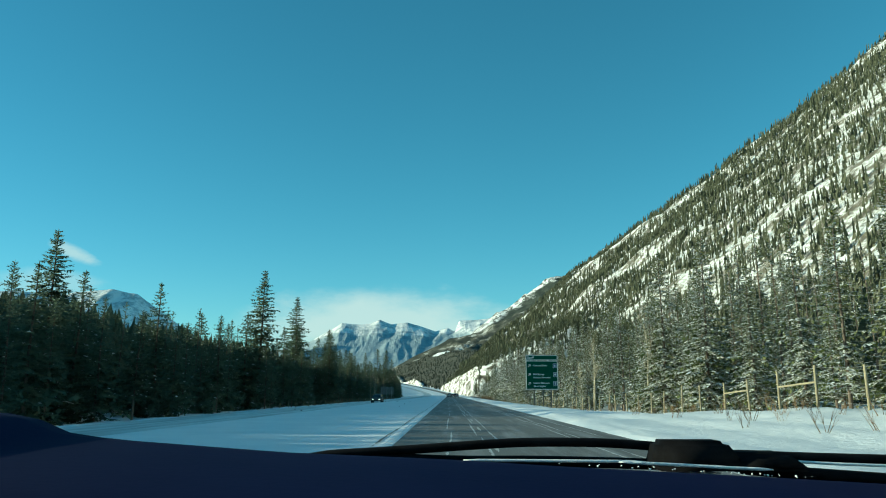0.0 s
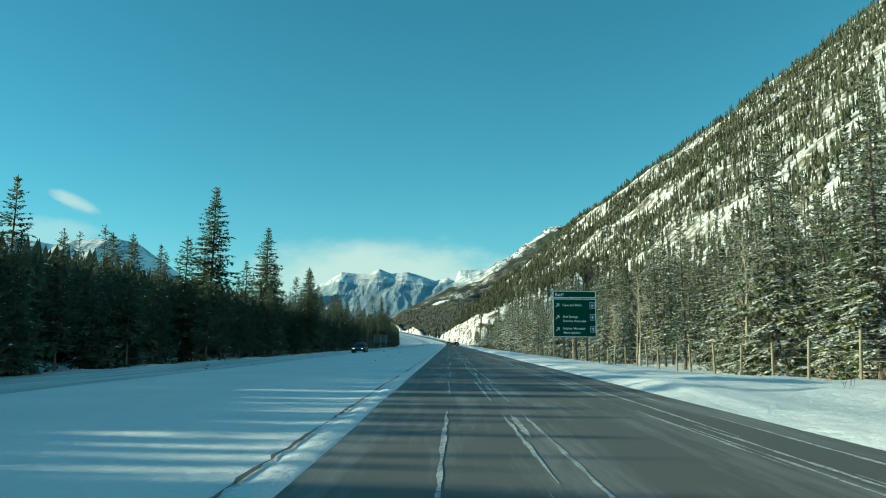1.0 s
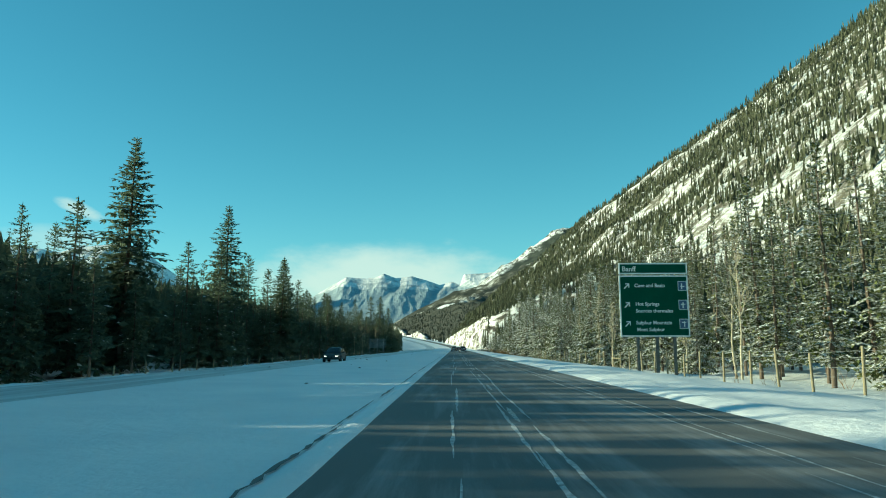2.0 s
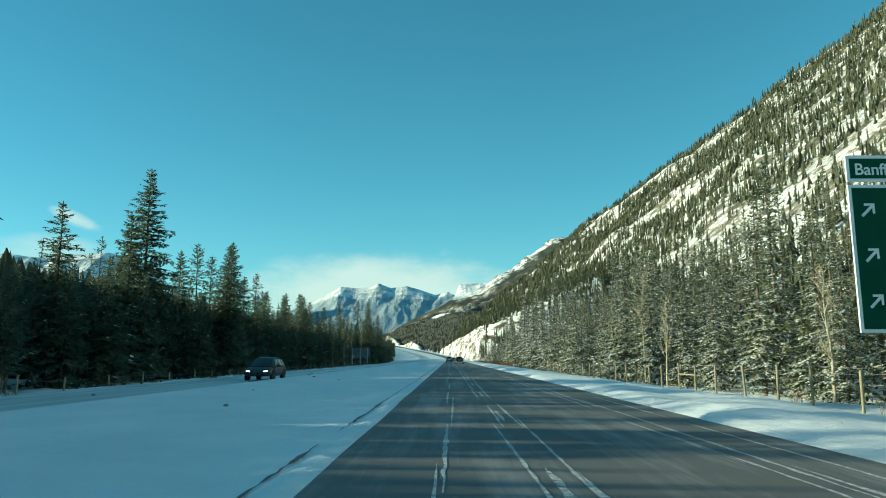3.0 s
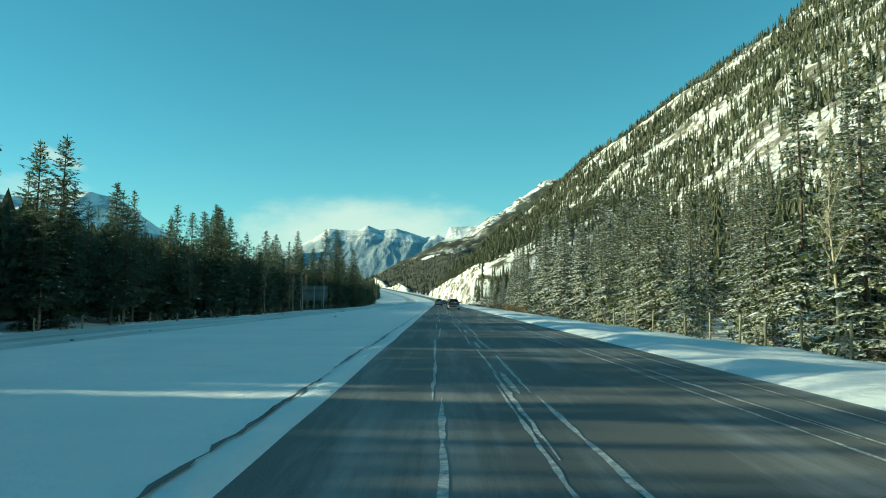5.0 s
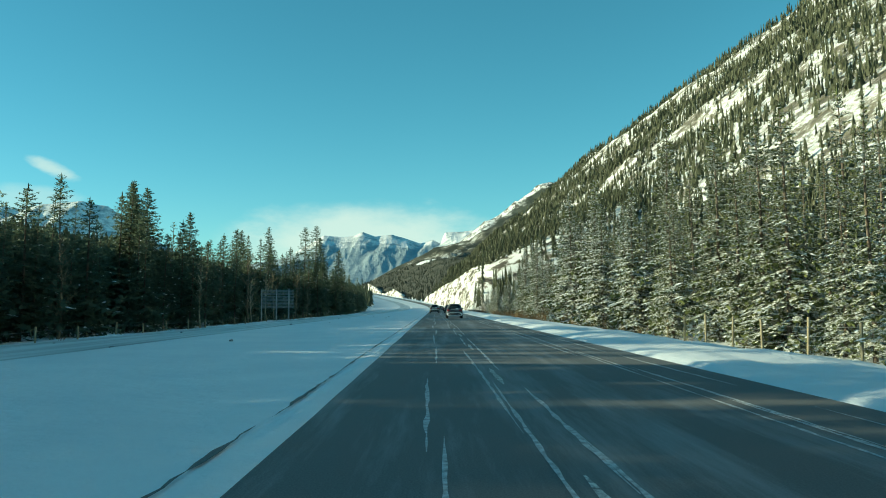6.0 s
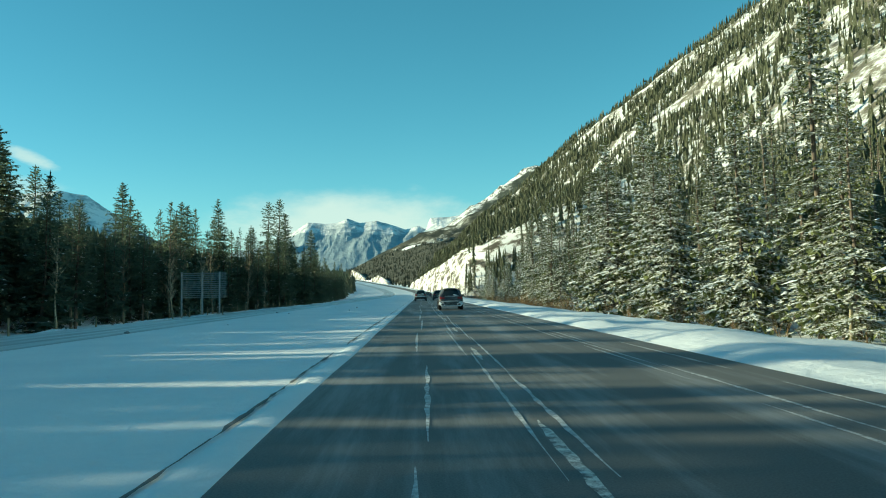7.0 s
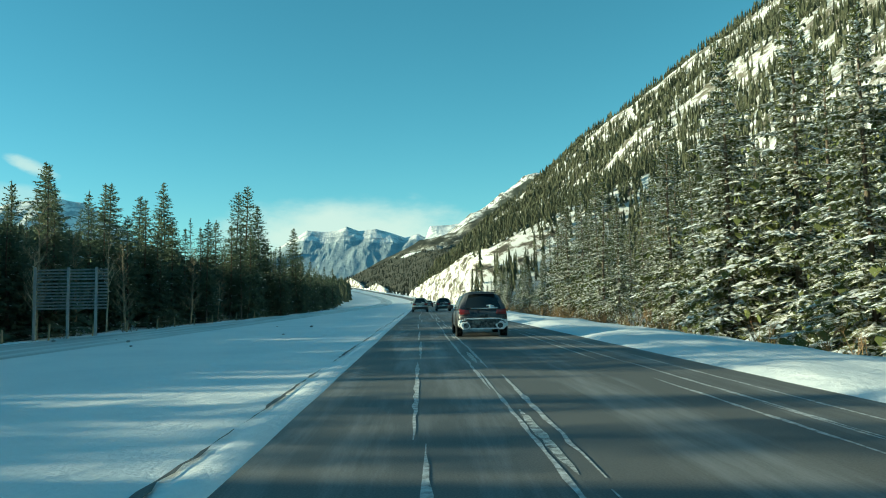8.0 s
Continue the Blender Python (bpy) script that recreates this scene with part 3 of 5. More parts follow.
def joined_trees(name, shapes, places, label, seed, leaf):
    """Rows of trees behind the front ones, too many to tell apart, joined: x, y, tip and, off the flat, the foot's height."""
    rng = random.Random(seed)
    kinds = []
    for s in shapes:
        data = []
        for me in conifer_meshes(*s):
            if me:
                v = np.empty(len(me.vertices) * 3)
                me.vertices.foreach_get("co", v)
                data.append((v.reshape(-1, 3), [tuple(q.vertices) for q in me.polygons]))
        kinds.append((s[1], data))
    verts, faces, slots, base = [], [], [], 0
    for x, y, top, *stand in places:
        top = low_start(x, y, top)
        h, data = kinds[rng.randrange(len(kinds))]
        z = stand[0] if stand else float(land(np.float64(x), np.float64(y))) - 0.1
        s, a = (top - z) / h, rng.uniform(0, 7)
        c, n = math.cos(a) * s, math.sin(a) * s
        for slot, (v, f) in enumerate(data):
            verts.append(np.stack([x + c * v[:, 0] - n * v[:, 1], y + n * v[:, 0] + c * v[:, 1], z + s * v[:, 2]], 1))
            faces.extend(tuple(i + base for i in q) for q in f)
            slots.extend([slot] * len(f))
            base += len(v)
    me = mesh_of(name, np.concatenate(verts), faces)
    ob = thing(name, me, bark, label, "forest", kind="stuff")
    me.materials.append(leaf)
    me.materials.append(bough_snow)
    me.polygons.foreach_set("material_index", np.array(slots, dtype=np.int32))
    return ob


behind = []
y = 4.0
while y < 372:
    behind.append((rng.uniform(25.5, 33), y, rng.uniform(12.5, 17.5) * float(np.interp(y, [270, 330], [1, 0.72]))))
    y += rng.uniform(2.4, 3.8)
joined_trees("forest_behind_fence", [(61, 14.5, 2.6, 1.0, 0.6, 8, 1, 0.5, 0.08, 0.05), (62, 13.0, 2.3, 1.0, 0.58, 8, 1, 0.5, 0.08, 0.05), (63, 15.5, 2.4, 2.0, 0.6, 8, 1, 0.45, 0.06, 0.1)],
             behind, "snow-dusted spruces standing deeper in the forest", 71, dusted_needles)

# the tall ones that stand out beyond the oncoming carriageway: x, y, tip
STANDING = [(-31.2, 112.7, 21.6, 0), (-30.6, 138.9, 15.2, 1), (-32.7, 90.1, 11.8, 3), (-30.3, 102.9, 13.4, 3), (-27.5, 156.7, 15.1, 1), (-30.4, 71.6, 12.8, 2),
            (-32.8, 145.9, 21.8, 0), (-28.8, 162.0, 16.2, 1), (-34.2, 230.9, 15.8, 1), (-39.6, 180.6, 19.3, 4), (-52.8, 269.1, 19.9, 4), (-35.6, 296.5, 18.7, 0),
            (-28.9, 313.6, 21.1, 4), (-37.7, 326.8, 17.0, 3), (-29.6, 327.0, 19.5, 1), (-55.0, 301.0, 22.6, 1), (-34.4, 328.5, 22.6, 4), (-52.8, 328.3, 22.0, 1), (-31.9, 221.4, 14.9, 0),
            (-30.6, 175.3, 13.4, 4), (-29.5, 176.4, 14.0, 4), (-35.8, 163.9, 15.5, 1), (-40.5, 241.9, 16.6, 1), (-31.0, 52.8, 14.0, 0), (-31.5, 57.3, 11.6, 2), (-30.0, 126.0, 13.4, 2),
            (-31.0, 188.0, 12.4, 1), (-31.0, 218.0, 14.2, 1), (-31.0, 161.0, 14.3, 4), (-40.0, 288.0, 17.1, 1), (-31.0, 364.6, 19.4, 1), (-31.0, 291.3, 11.5, 2)]
for x, y, top, n in STANDING:
    plant(dark_kinds, dark_h, n, x, y, top, rng, 1.3)
y = 40.0
while y < 335:
    # slimmer ones rise above the rest of the edge
    plant(dark_kinds, dark_h, rng.choice((2, 3, 4, 4)), rng.uniform(-35, -28), y, rng.uniform(9.5, 12.5) if y < 195 else rng.uniform(10.5, 14.0), rng, 1.05)
    y += rng.uniform(8, 14) if y < 195 else rng.uniform(4.5, 9)
recede = lambda y: float(np.interp(y, [330, 400, 470], [0, 4.5, 7]))
y = 22.0
behind = []
while y < 470:
    plant(dark_kinds, dark_h, rng.randrange(2, 5), rng.uniform(-31, -25.5) - recede(y), y, rng.uniform(6.5, 10.5) if y < 290 else rng.uniform(9.5, 14.0), rng, 1.3 if y < 290 else 1.05)
    behind.append((rng.uniform(-38, -31) - recede(y), y + rng.uniform(0, 3), rng.uniform(9.0, 12.5) if y < 290 else rng.uniform(12, 16)))
    behind.append((rng.uniform(-46, -38), y + rng.uniform(0, 3), rng.uniform(9, 13)))
    y += rng.uniform(3.8, 5.6)
for y in range(-60, 22, 4):
    behind.append((rng.uniform(-40, -26), y, rng.uniform(9, 14)))
joined_trees("forest_beyond_median", [(64, 14.0, 3.1, 0.6, 0.7, 8, 1, 0.42, 0.0, 0.05, 0.66), (65, 12.0, 2.8, 0.6, 0.7, 8, 1, 0.42, 0.0, 0.05, 0.66), (66, 15.0, 2.6, 2.0, 0.7, 8, 1, 0.4, 0.0, 0.12, 0.66)],
             behind, "dark backlit spruces deeper in the forest", 73, needles)


def far_tree_shape(rng, sides=6, tiers=4):
    """A small ragged conifer one unit tall, for woods too far to count."""
    vs, fs = [], []
    for k in range(tiers):
        z0, z1 = 0.08 + 0.86 * k / tiers, 0.08 + 0.86 * (k + 1.55) / tiers
        r = (0.17 * (1 - k / tiers) ** 0.8 + 0.02) * rng.uniform(0.75, 1.2)
        cx, cy = rng.uniform(-0.02, 0.02), rng.uniform(-0.02, 0.02)
        b = len(vs)
        turn = rng.uniform(0, 7)
        for i in range(sides * 2):
            a = turn + math.pi * i / sides
            rr = r * (rng.uniform(0.6, 1.35) if i % 2 else rng.uniform(0.15, 0.5))
            vs.append((cx + rr * math.cos(a), cy + rr * math.sin(a), z0 - (0.05 if i % 2 else 0) + rng.uniform(-0.02, 0.02)))
        vs.append((0, 0, min(z1, 1.0)))
        for i in range(sides * 2):
            fs.append((b + i, b + (i + 1) % (sides * 2), b + sides * 2))
    return np.array(vs), np.array(fs)


def woods(name, places, m, label, seed, sides=5, tiers=4, wide=1.0):
    """places: rows of x, y, z, height; joined into one mesh."""
    rng = random.Random(seed)
    shapes = [far_tree_shape(rng, sides, tiers) for _ in range(6)]
    verts, faces, base = [], [], 0
    for x, y, z, h in places:
        v, f = shapes[rng.randrange(6)]
        a, s = rng.uniform(0, 7), h * wide * rng.uniform(0.8, 1.25)
        c, n = math.cos(a), math.sin(a)
        verts.append(np.stack([x + s * (c * v[:, 0] - n * v[:, 1]), y + s * (n * v[:, 0] + c * v[:, 1]), z + h * v[:, 2]], 1))
        faces.append(f + base)
        base += len(v)
    return thing(name, mesh_of(name, np.concatenate(verts).tolist(), np.concatenate(faces).tolist()), m, label, "forest", kind="stuff")


def slope_woods():
    rng, rows = random.Random(31), []
    for _ in range(56000):
        y = 150 + 910 * rng.random() ** 1.25
        low, top = slope_rows(y)
        top = float(top)
        x = rng.uniform(float(low) - 8, top)
        if x > 0.74 * y + 40:
            continue
        # open snow bands fan out below the skyline; between them the trees stand close
        along, c = side_height(x, y), x + 0.67 * y
        broken = noise.noise(Vector((x / 26, y / 55, 1.0)))
        c += 16 * noise.noise(Vector((x / 45, y / 45, 4.0)))
        band = max(size * math.exp(-((c - at) / wide) ** 2) for at, wide, size in ((560, 9, 0.5), (462, 11, 0.95), (405, 8, 0.4), (340, 10, 0.65), (292, 9, 0.4)))
        band = max(band, 1.05 * math.exp(-((top - x - 42) / 26) ** 2))
        open_snow = band * (1.0 + 1.2 * broken) + 0.5 * max(0.0, noise.noise(Vector((x / 11, y / 24, 9.0))))
        if along > 28 and rng.random() < min(0.97, 1.2 * open_snow):
            continue
        if along > 28 and rng.random() < (0.0 if y < 560 else 0.25):
            continue
        z = side_height(x, y) + 5.0 * float(ripple(np.float64(x), np.float64(y), 38.0, 2.0)) + 2.5 * float(ripple(np.float64(x), np.float64(y), 13.0, 0.9))
        rows.append((x, y, z - 0.8, rng.uniform(3.5, 8.5) if along > 28 else rng.uniform(7, 13)))
    # a fringe along the skyline
    for _ in range(420):
        y = rng.uniform(400, 1000)
        x = float(crest(np.float64(y))) - rng.uniform(0, 3)
        rows.append((x, y, side_height(x, y) - 1.5, rng.uniform(3.5, 9.5)))
    return rows


slope_rows_all = slope_woods()
low_rows = [r for r in slope_rows_all if r[1] < 520 and side_height(r[0], r[1]) < 45]
woods("forest_slope", [r for r in slope_rows_all if not (r[1] < 520 and side_height(r[0], r[1]) < 45)], slope_needles, "conifers scattered over the snowy mountainside", 41, 3, 3, 0.72)
woods("forest_lower_slope", low_rows, slope_needles, "snow-dusted conifers low on the mountainside", 42, 4, 8, 0.66)


def valley_woods():
    rng, rows = random.Random(37), []
    for _ in range(900):
        y = rng.uniform(-60, 480)
        x = rng.uniform(-190, -86)
        rows.append((x, y, float(land(np.float64(x), np.float64(y))) - 0.2, rng.uniform(10, 16)))
    for _ in range(1500):
        y = rng.uniform(470, 1350)
        u = rng.uniform(-150, -35)
        x = u + float(centre(np.float64(y)))
        rows.append((x, y, float(land(np.float64(x), np.float64(y))) - 0.2, rng.uniform(9, 17)))
    return rows


# mostly hidden trees, added to keep the sun off the median
def shading_woods():
    rng, rows = random.Random(36), []
    for x0, x1, n, low, high in ((-50, -37, 1900, 9.8, 12.2), (-56, -42, 900, 10.5, 13.0), (-88, -56, 1200, 12.5, 15.5)):
        for _ in range(n):
            x, y = rng.uniform(x0, x1), rng.uniform(-60, 480)
            rows.append((x, y, float(land(np.float64(x), np.float64(y))) - 0.2, low_start(x, y, rng.uniform(low, high)) - (1.0 if y > 190 else 0.0)))
    for _ in range(800):
        x, y = rng.uniform(-68, -55), rng.uniform(50, 330)
        rows.append((x, y, float(land(np.float64(x), np.float64(y))) - 0.2, rng.uniform(12.8, 14.2)))
    return rows


def right_woods():
    rng, rows = random.Random(38), []
    for k in range(330):
        y = rng.uniform(0, 420) if k < 210 else rng.uniform(270, 430)
        x = rng.uniform(33, 66)
        if on_bare_snow(x, y, rng):
            continue
        rows.append((x, y, float(land(np.float64(x), np.float64(y))) - 0.2, rng.uniform(11, 17)))
    return rows


def foot_woods():
    """Close-grown trees between the front rows and the mountainside."""
    rng, rows = random.Random(34), []
    for _ in range(1100):
        y = rng.uniform(0, 420)
        x = rng.uniform(36, float(slope_rows(np.float64(y))[0]) + 6)
        if on_bare_snow(x, y, rng):
            continue
        z = max(float(land(np.float64(x), np.float64(y))), side_height(x, y))
        rows.append((x, y, z - 0.3, rng.uniform(9, 13.5)))
    return rows


woods("forest_hollow", foot_woods(), slope_needles, "close-grown conifers in the hollow below the mountainside", 46, 5, 7, 0.95)
joined_trees("forest_foot", [(67, 14.0, 2.1, 0.8, 1.3, 6, 1, 0.45, 0.12, 0.05), (68, 15.0, 1.9, 1.2, 1.3, 6, 1, 0.45, 0.1, 0.1), (69, 13.0, 2.2, 0.6, 1.2, 6, 1, 0.45, 0.12, 0.05)],
             [(x, y, z + h) for x, y, z, h in right_woods()], "snow-dusted conifers at the foot of the mountain", 45, dusted_needles)
woods("forest_deep", shading_woods(), valley_needles, "dense dark conifers deep in the forest, added to shade the median", 44, 5, 7, 1.2)
woods("forest_valley", valley_woods(), valley_needles, "dense dark conifer forest on the valley floor", 43, 5, 5, 1.0)


def cut_woods():
    rng, rows = random.Random(39), []
    for k in range(8200):
        y = rng.uniform(376, 1680) if k < 6800 else rng.uniform(376, 700)
        u = rng.uniform(13, 135) if k < 6800 else rng.uniform(13, 80)
        x = u + float(centre(np.float64(y)))
        top = float(np.interp(y, [374, 390, 410, 440, 480, 540, 640, 715], [0.3, 5, 13, 17, 19, 17, 12, 4]))
        brow = 10.5 + top * 0.42
        if y < 715 and u < brow + 1 or on_bare_snow(u, y, rng):
            continue
        z = top + (u - brow) * 0.46 * min(1.0, (y - 374) / 45) + float(climb(np.float64(y))) if y < 715 else -99
        z = max(z, float(land(np.float64(x), np.float64(y))))
        if side_height(x, y) > z:
            continue
        if ((x + 12) / 19) ** 2 + ((y - 1200) / 27) ** 2 < rng.uniform(0.7, 1.2):
            continue
        rows.append((x, y, z - 0.6, rng.uniform(4.5, 9.5) if y < 700 else rng.uniform(3.5, 7.0)))
    return rows


def face_woods():
    """Trees at the near end of the road cut and on its face."""
    rng, rows = random.Random(40), []
    for _ in range(120):
        y = rng.uniform(362, 440)
        u = rng.uniform(11.2, 14 + (440 - y) * 0.13)
        x = u + float(centre(np.float64(y)))
        z = float(np.interp(y, [374, 440], [0, 6.0])) * max(0, u - 11) / 4 - 0.3
        rows.append((x, y, z + rng.uniform(3, 7.5), z))
    for _ in range(46):
        y = rng.uniform(420, 660)
        top = float(np.interp(y, [374, 390, 410, 440, 480, 540, 640, 715], [0.3, 5, 13, 17, 19, 17, 12, 4]))
        k = rng.uniform(0.25, 1.0)
        z = top * k ** 0.9 + float(climb(np.float64(y))) - 0.6
        rows.append((10.5 + top * 0.42 * k + float(centre(np.float64(y))), y, z + rng.uniform(2.0, 4.5), z))
    return rows


cut_rows = cut_woods()
woods("forest_cut", [r for r in cut_rows if r[1] < 700], slope_needles, "conifers above the road cut", 47, 4, 7, 0.62)
woods("forest_flank", [r for r in cut_rows if r[1] >= 700], shaded_flank_needles, "dark conifers on the flank of the valley past the far bend", 49, 4, 3, 0.9)

joined_trees("forest_cut_edge", [(74, 9.0, 1.5, 0.4, 0.95, 6, 1, 0.45, 0.1, 0.05), (75, 8.0, 1.2, 0.8, 0.95, 6, 1, 0.45, 0.1, 0.1), (76, 10.0, 1.4, 1.0, 1.0, 6, 1, 0.45, 0.1, 0.1)],
             face_woods(), "dark conifers dotted over the snowy road cut", 48, slope_needles)


# ---- small materials ----
def stained(name, base, dirt, scale, low, high, rough=0.5, metal=0.0, spec=0.5):
    m = material(name, base, rough, metal, spec)
    n = grain(m, scale, 8, 0.7)
    link(m, mixed(m, ramp(m, n, [(low, (0, 0, 0)), (high, (1, 1, 1))]), base, dirt), shader(m).inputs["Base Color"])
    return m


sign_green = stained("sign_green", (0.001, 0.066, 0.036), (0.004, 0.09, 0.052), 1.5, 0.4, 0.8, 0.5, 0, 0.15)
sign_white = stained("sign_white", (0.85, 0.87, 0.85), (0.75, 0.78, 0.76), 6, 0.4, 0.7, 0.5)
sign_blue = stained("sign_blue", (0.04, 0.1, 0.2), (0.07, 0.14, 0.24), 4, 0.4, 0.7, 0.45)
sign_metal = stained("bare_aluminium", (0.3, 0.32, 0.33), (0.16, 0.17, 0.17), 3, 0.35, 0.7, 0.5, 0.5)
steel = stained("galvanised_steel", (0.4, 0.41, 0.41), (0.28, 0.29, 0.29), 5, 0.35, 0.7, 0.55, 0.4)
dull_steel = stained("weathered_steel", (0.19, 0.185, 0.165), (0.11, 0.105, 0.09), 5, 0.35, 0.7, 0.75, 0.1)
post_wood = material("weathered_post_wood", (0.36, 0.3, 0.18), 0.85, 0, 0.2)
link(post_wood, ramp(post_wood, grain(post_wood, 8, 6, 0.7, (1, 1, 0.1)), [(0.3, (0.2, 0.17, 0.11)), (0.7, (0.42, 0.36, 0.24))]), shader(post_wood).inputs["Base Color"])
relief(post_wood, grain(post_wood, 30, 4, 0.6, (1, 1, 0.08)), 0.5, 0.01)
twig_bark = stained("brown_twigs", (0.16, 0.1, 0.06), (0.26, 0.18, 0.1), 8, 0.3, 0.7, 0.9, 0, 0.1)
car_glass = material("dark_car_glass", (0.015, 0.02, 0.022), 0.08, 0, 0.6)
black_plastic = stained("black_plastic", (0.02, 0.02, 0.022), (0.07, 0.07, 0.07), 5, 0.45, 0.8, 0.6)
rubber = stained("tyre_rubber", (0.02, 0.02, 0.02), (0.16, 0.16, 0.16), 6, 0.5, 0.8, 0.85, 0, 0.2)
alloy = stained("alloy_rim", (0.35, 0.36, 0.37), (0.18, 0.18, 0.18), 9, 0.4, 0.7, 0.35, 0.8)
chrome = stained("dull_chrome", (0.55, 0.56, 0.57), (0.3, 0.3, 0.3), 12, 0.45, 0.8, 0.25, 0.9)
tail_red = material("tail_light_red", (0.25, 0.025, 0.028), 0.25)
head_white = material("head_light", (0.75, 0.78, 0.8), 0.15)
head_lit = material("lit_head_light", (0.8, 0.82, 0.8), 0.15)
shader(head_lit).inputs["Emission Color"].default_value = (1.0, 0.96, 0.86, 1)
shader(head_lit).inputs["Emission Strength"].default_value = 2.5
salted = stained("salt_crusted_plastic", (0.035, 0.038, 0.04), (0.24, 0.25, 0.245), 6, 0.46, 0.64, 0.85)
head_white.node_tree.nodes["Principled BSDF"].inputs["Emission Color"].default_value = (1, 0.98, 0.9, 1)
head_white.node_tree.nodes["Principled BSDF"].inputs["Emission Strength"].default_value = 0.6


def paint(name, colour, salt=0.75):
    """Car paint under a film of road salt that grows towards the sills."""
    m = material(name, colour, 0.3, 0.25, 0.5)
    spots = grain(m, 3.2, 9, 0.72)
    link(m, mixed(m, ramp(m, spots, [(0.42, (0, 0, 0)), (0.66, (salt, salt, salt))]), colour, (0.34, 0.34, 0.33)), shader(m).inputs["Base Color"])
    link(m, ramp(m, spots, [(0.4, (0.25, 0.25, 0.25)), (0.66, (0.8, 0.8, 0.8))]), shader(m).inputs["Roughness"])
    return m


# ---- shapes ----
def box_mesh(name, sx, sy, sz, bevel=0.0, at=(0, 0, 0)):
    bm = bmesh.new()
    bmesh.ops.create_cube(bm, size=1.0, matrix=Matrix.Translation(at) @ Matrix.Diagonal((sx, sy, sz, 1)))
    if bevel:
        bmesh.ops.bevel(bm, geom=bm.edges[:], offset=bevel, segments=2, affect="EDGES", profile=0.6)
    me = bpy.data.meshes.new(name)
    bm.to_mesh(me)
    bm.free()
    return me


def rod_mesh(name, r, h, sides=10, top=None, m=None):
    bm = bmesh.new()
    bmesh.ops.create_cone(bm, cap_ends=True, segments=sides, radius1=r, radius2=r if top is None else top, depth=h, matrix=(m or Matrix()) @ Matrix.Translation((0, 0, h / 2)))
    me = bpy.data.meshes.new(name)
    bm.to_mesh(me)
    bm.free()
    return me


def loft(name, sections, smooth=True, closed=True, caps=True):
    """A skin through rings of equal length."""
    n = len(sections[0])
    verts = [v for s in sections for v in s]
    faces = []
    for j in range(len(sections) - 1):
        for k in range(n if closed else n - 1):
            a, b = j * n + k, j * n + (k + 1) % n
            faces.append((a, b, b + n, a + n))
    if caps:
        faces.append(tuple(range(n))[::-1])
        faces.append(tuple(range((len(sections) - 1) * n, len(sections) * n)))
    me = mesh_of(name, verts, faces)
    if smooth:
        me.shade_smooth()
    return me


def ring(y, w, z0, z1, power=4.5, n=24):
    """A rounded upright section across a car."""
    pts = []
    for k in range(n):
        a = 2 * math.pi * k / n
        c, s = math.cos(a), math.sin(a)
        pts.append((w * math.copysign(abs(c) ** (2 / power), c), y, (z0 + z1) / 2 + (z1 - z0) / 2 * math.copysign(abs(s) ** (2 / power), s)))
    return pts


def patch(name, corners, bulge, steps=6):
    """A slightly bowed panel between four corners; the bulge is a vector."""
    a, b, c, d = (Vector(p) for p in corners)
    verts, faces = [], []
    for j in range(steps + 1):
        for i in range(steps + 1):
            u, v = i / steps, j / steps
            p = a * (1 - u) * (1 - v) + b * u * (1 - v) + c * u * v + d * (1 - u) * v
            verts.append(p + Vector(bulge) * (1 - (2 * u - 1) ** 2) * 0.8 + Vector(bulge) * (1 - (2 * v - 1) ** 2) * 0.2)
    for j in range(steps):
        for i in range(steps):
            k = j * (steps + 1) + i
            faces.append((k, k + 1, k + steps + 2, k + steps + 1))
    return mesh_of(name, verts, faces, True)


def wheel(car, x, y, r, wide):
    side = 1 if x > 0 else -1
    bm = bmesh.new()
    prof = [(0.62 * r, -0.5), (0.9 * r, -0.5), (0.985 * r, -0.4), (r, -0.2), (r, 0.2), (0.985 * r, 0.4), (0.9 * r, 0.5), (0.62 * r, 0.5)]
    rings = []
    for k in range(28):
        a = 2 * math.pi * k / 28
        rings.append([bm.verts.new((q * wide, p * math.cos(a), p * math.sin(a))) for p, q in prof])
    for k in range(28):
        for j in range(len(prof) - 1):
            bm.faces.new((rings[k][j], rings[k][j + 1], rings[(k + 1) % 28][j + 1], rings[(k + 1) % 28][j]))
    root = part("wheel", None, None, car)
    root.location = (x, y, r)
    part("tyre", bm, rubber, root)
    rb = bmesh.new()
    for k in range(5):
        a = 2 * math.pi * k / 5
        bmesh.ops.create_cube(rb, size=1, matrix=Matrix.Rotation(a, 4, "X") @ Matrix.Translation((side * wide * 0.36, 0, 0.31 * r)) @ Matrix.Diagonal((0.03, 0.11, 0.62 * r, 1)))
    bmesh.ops.create_cone(rb, cap_ends=True, segments=16, radius1=0.17 * r, radius2=0.14 * r, depth=0.05, matrix=Matrix.Translation((side * wide * 0.4, 0, 0)) @ Matrix.Rotation(math.pi / 2, 4, "Y"))
    bmesh.ops.create_cone(rb, cap_ends=True, segments=24, radius1=0.62 * r, radius2=0.62 * r, depth=wide * 0.5, matrix=Matrix.Rotation(math.pi / 2, 4, "Y"))
    part("rim", rb, alloy, root)
    return root


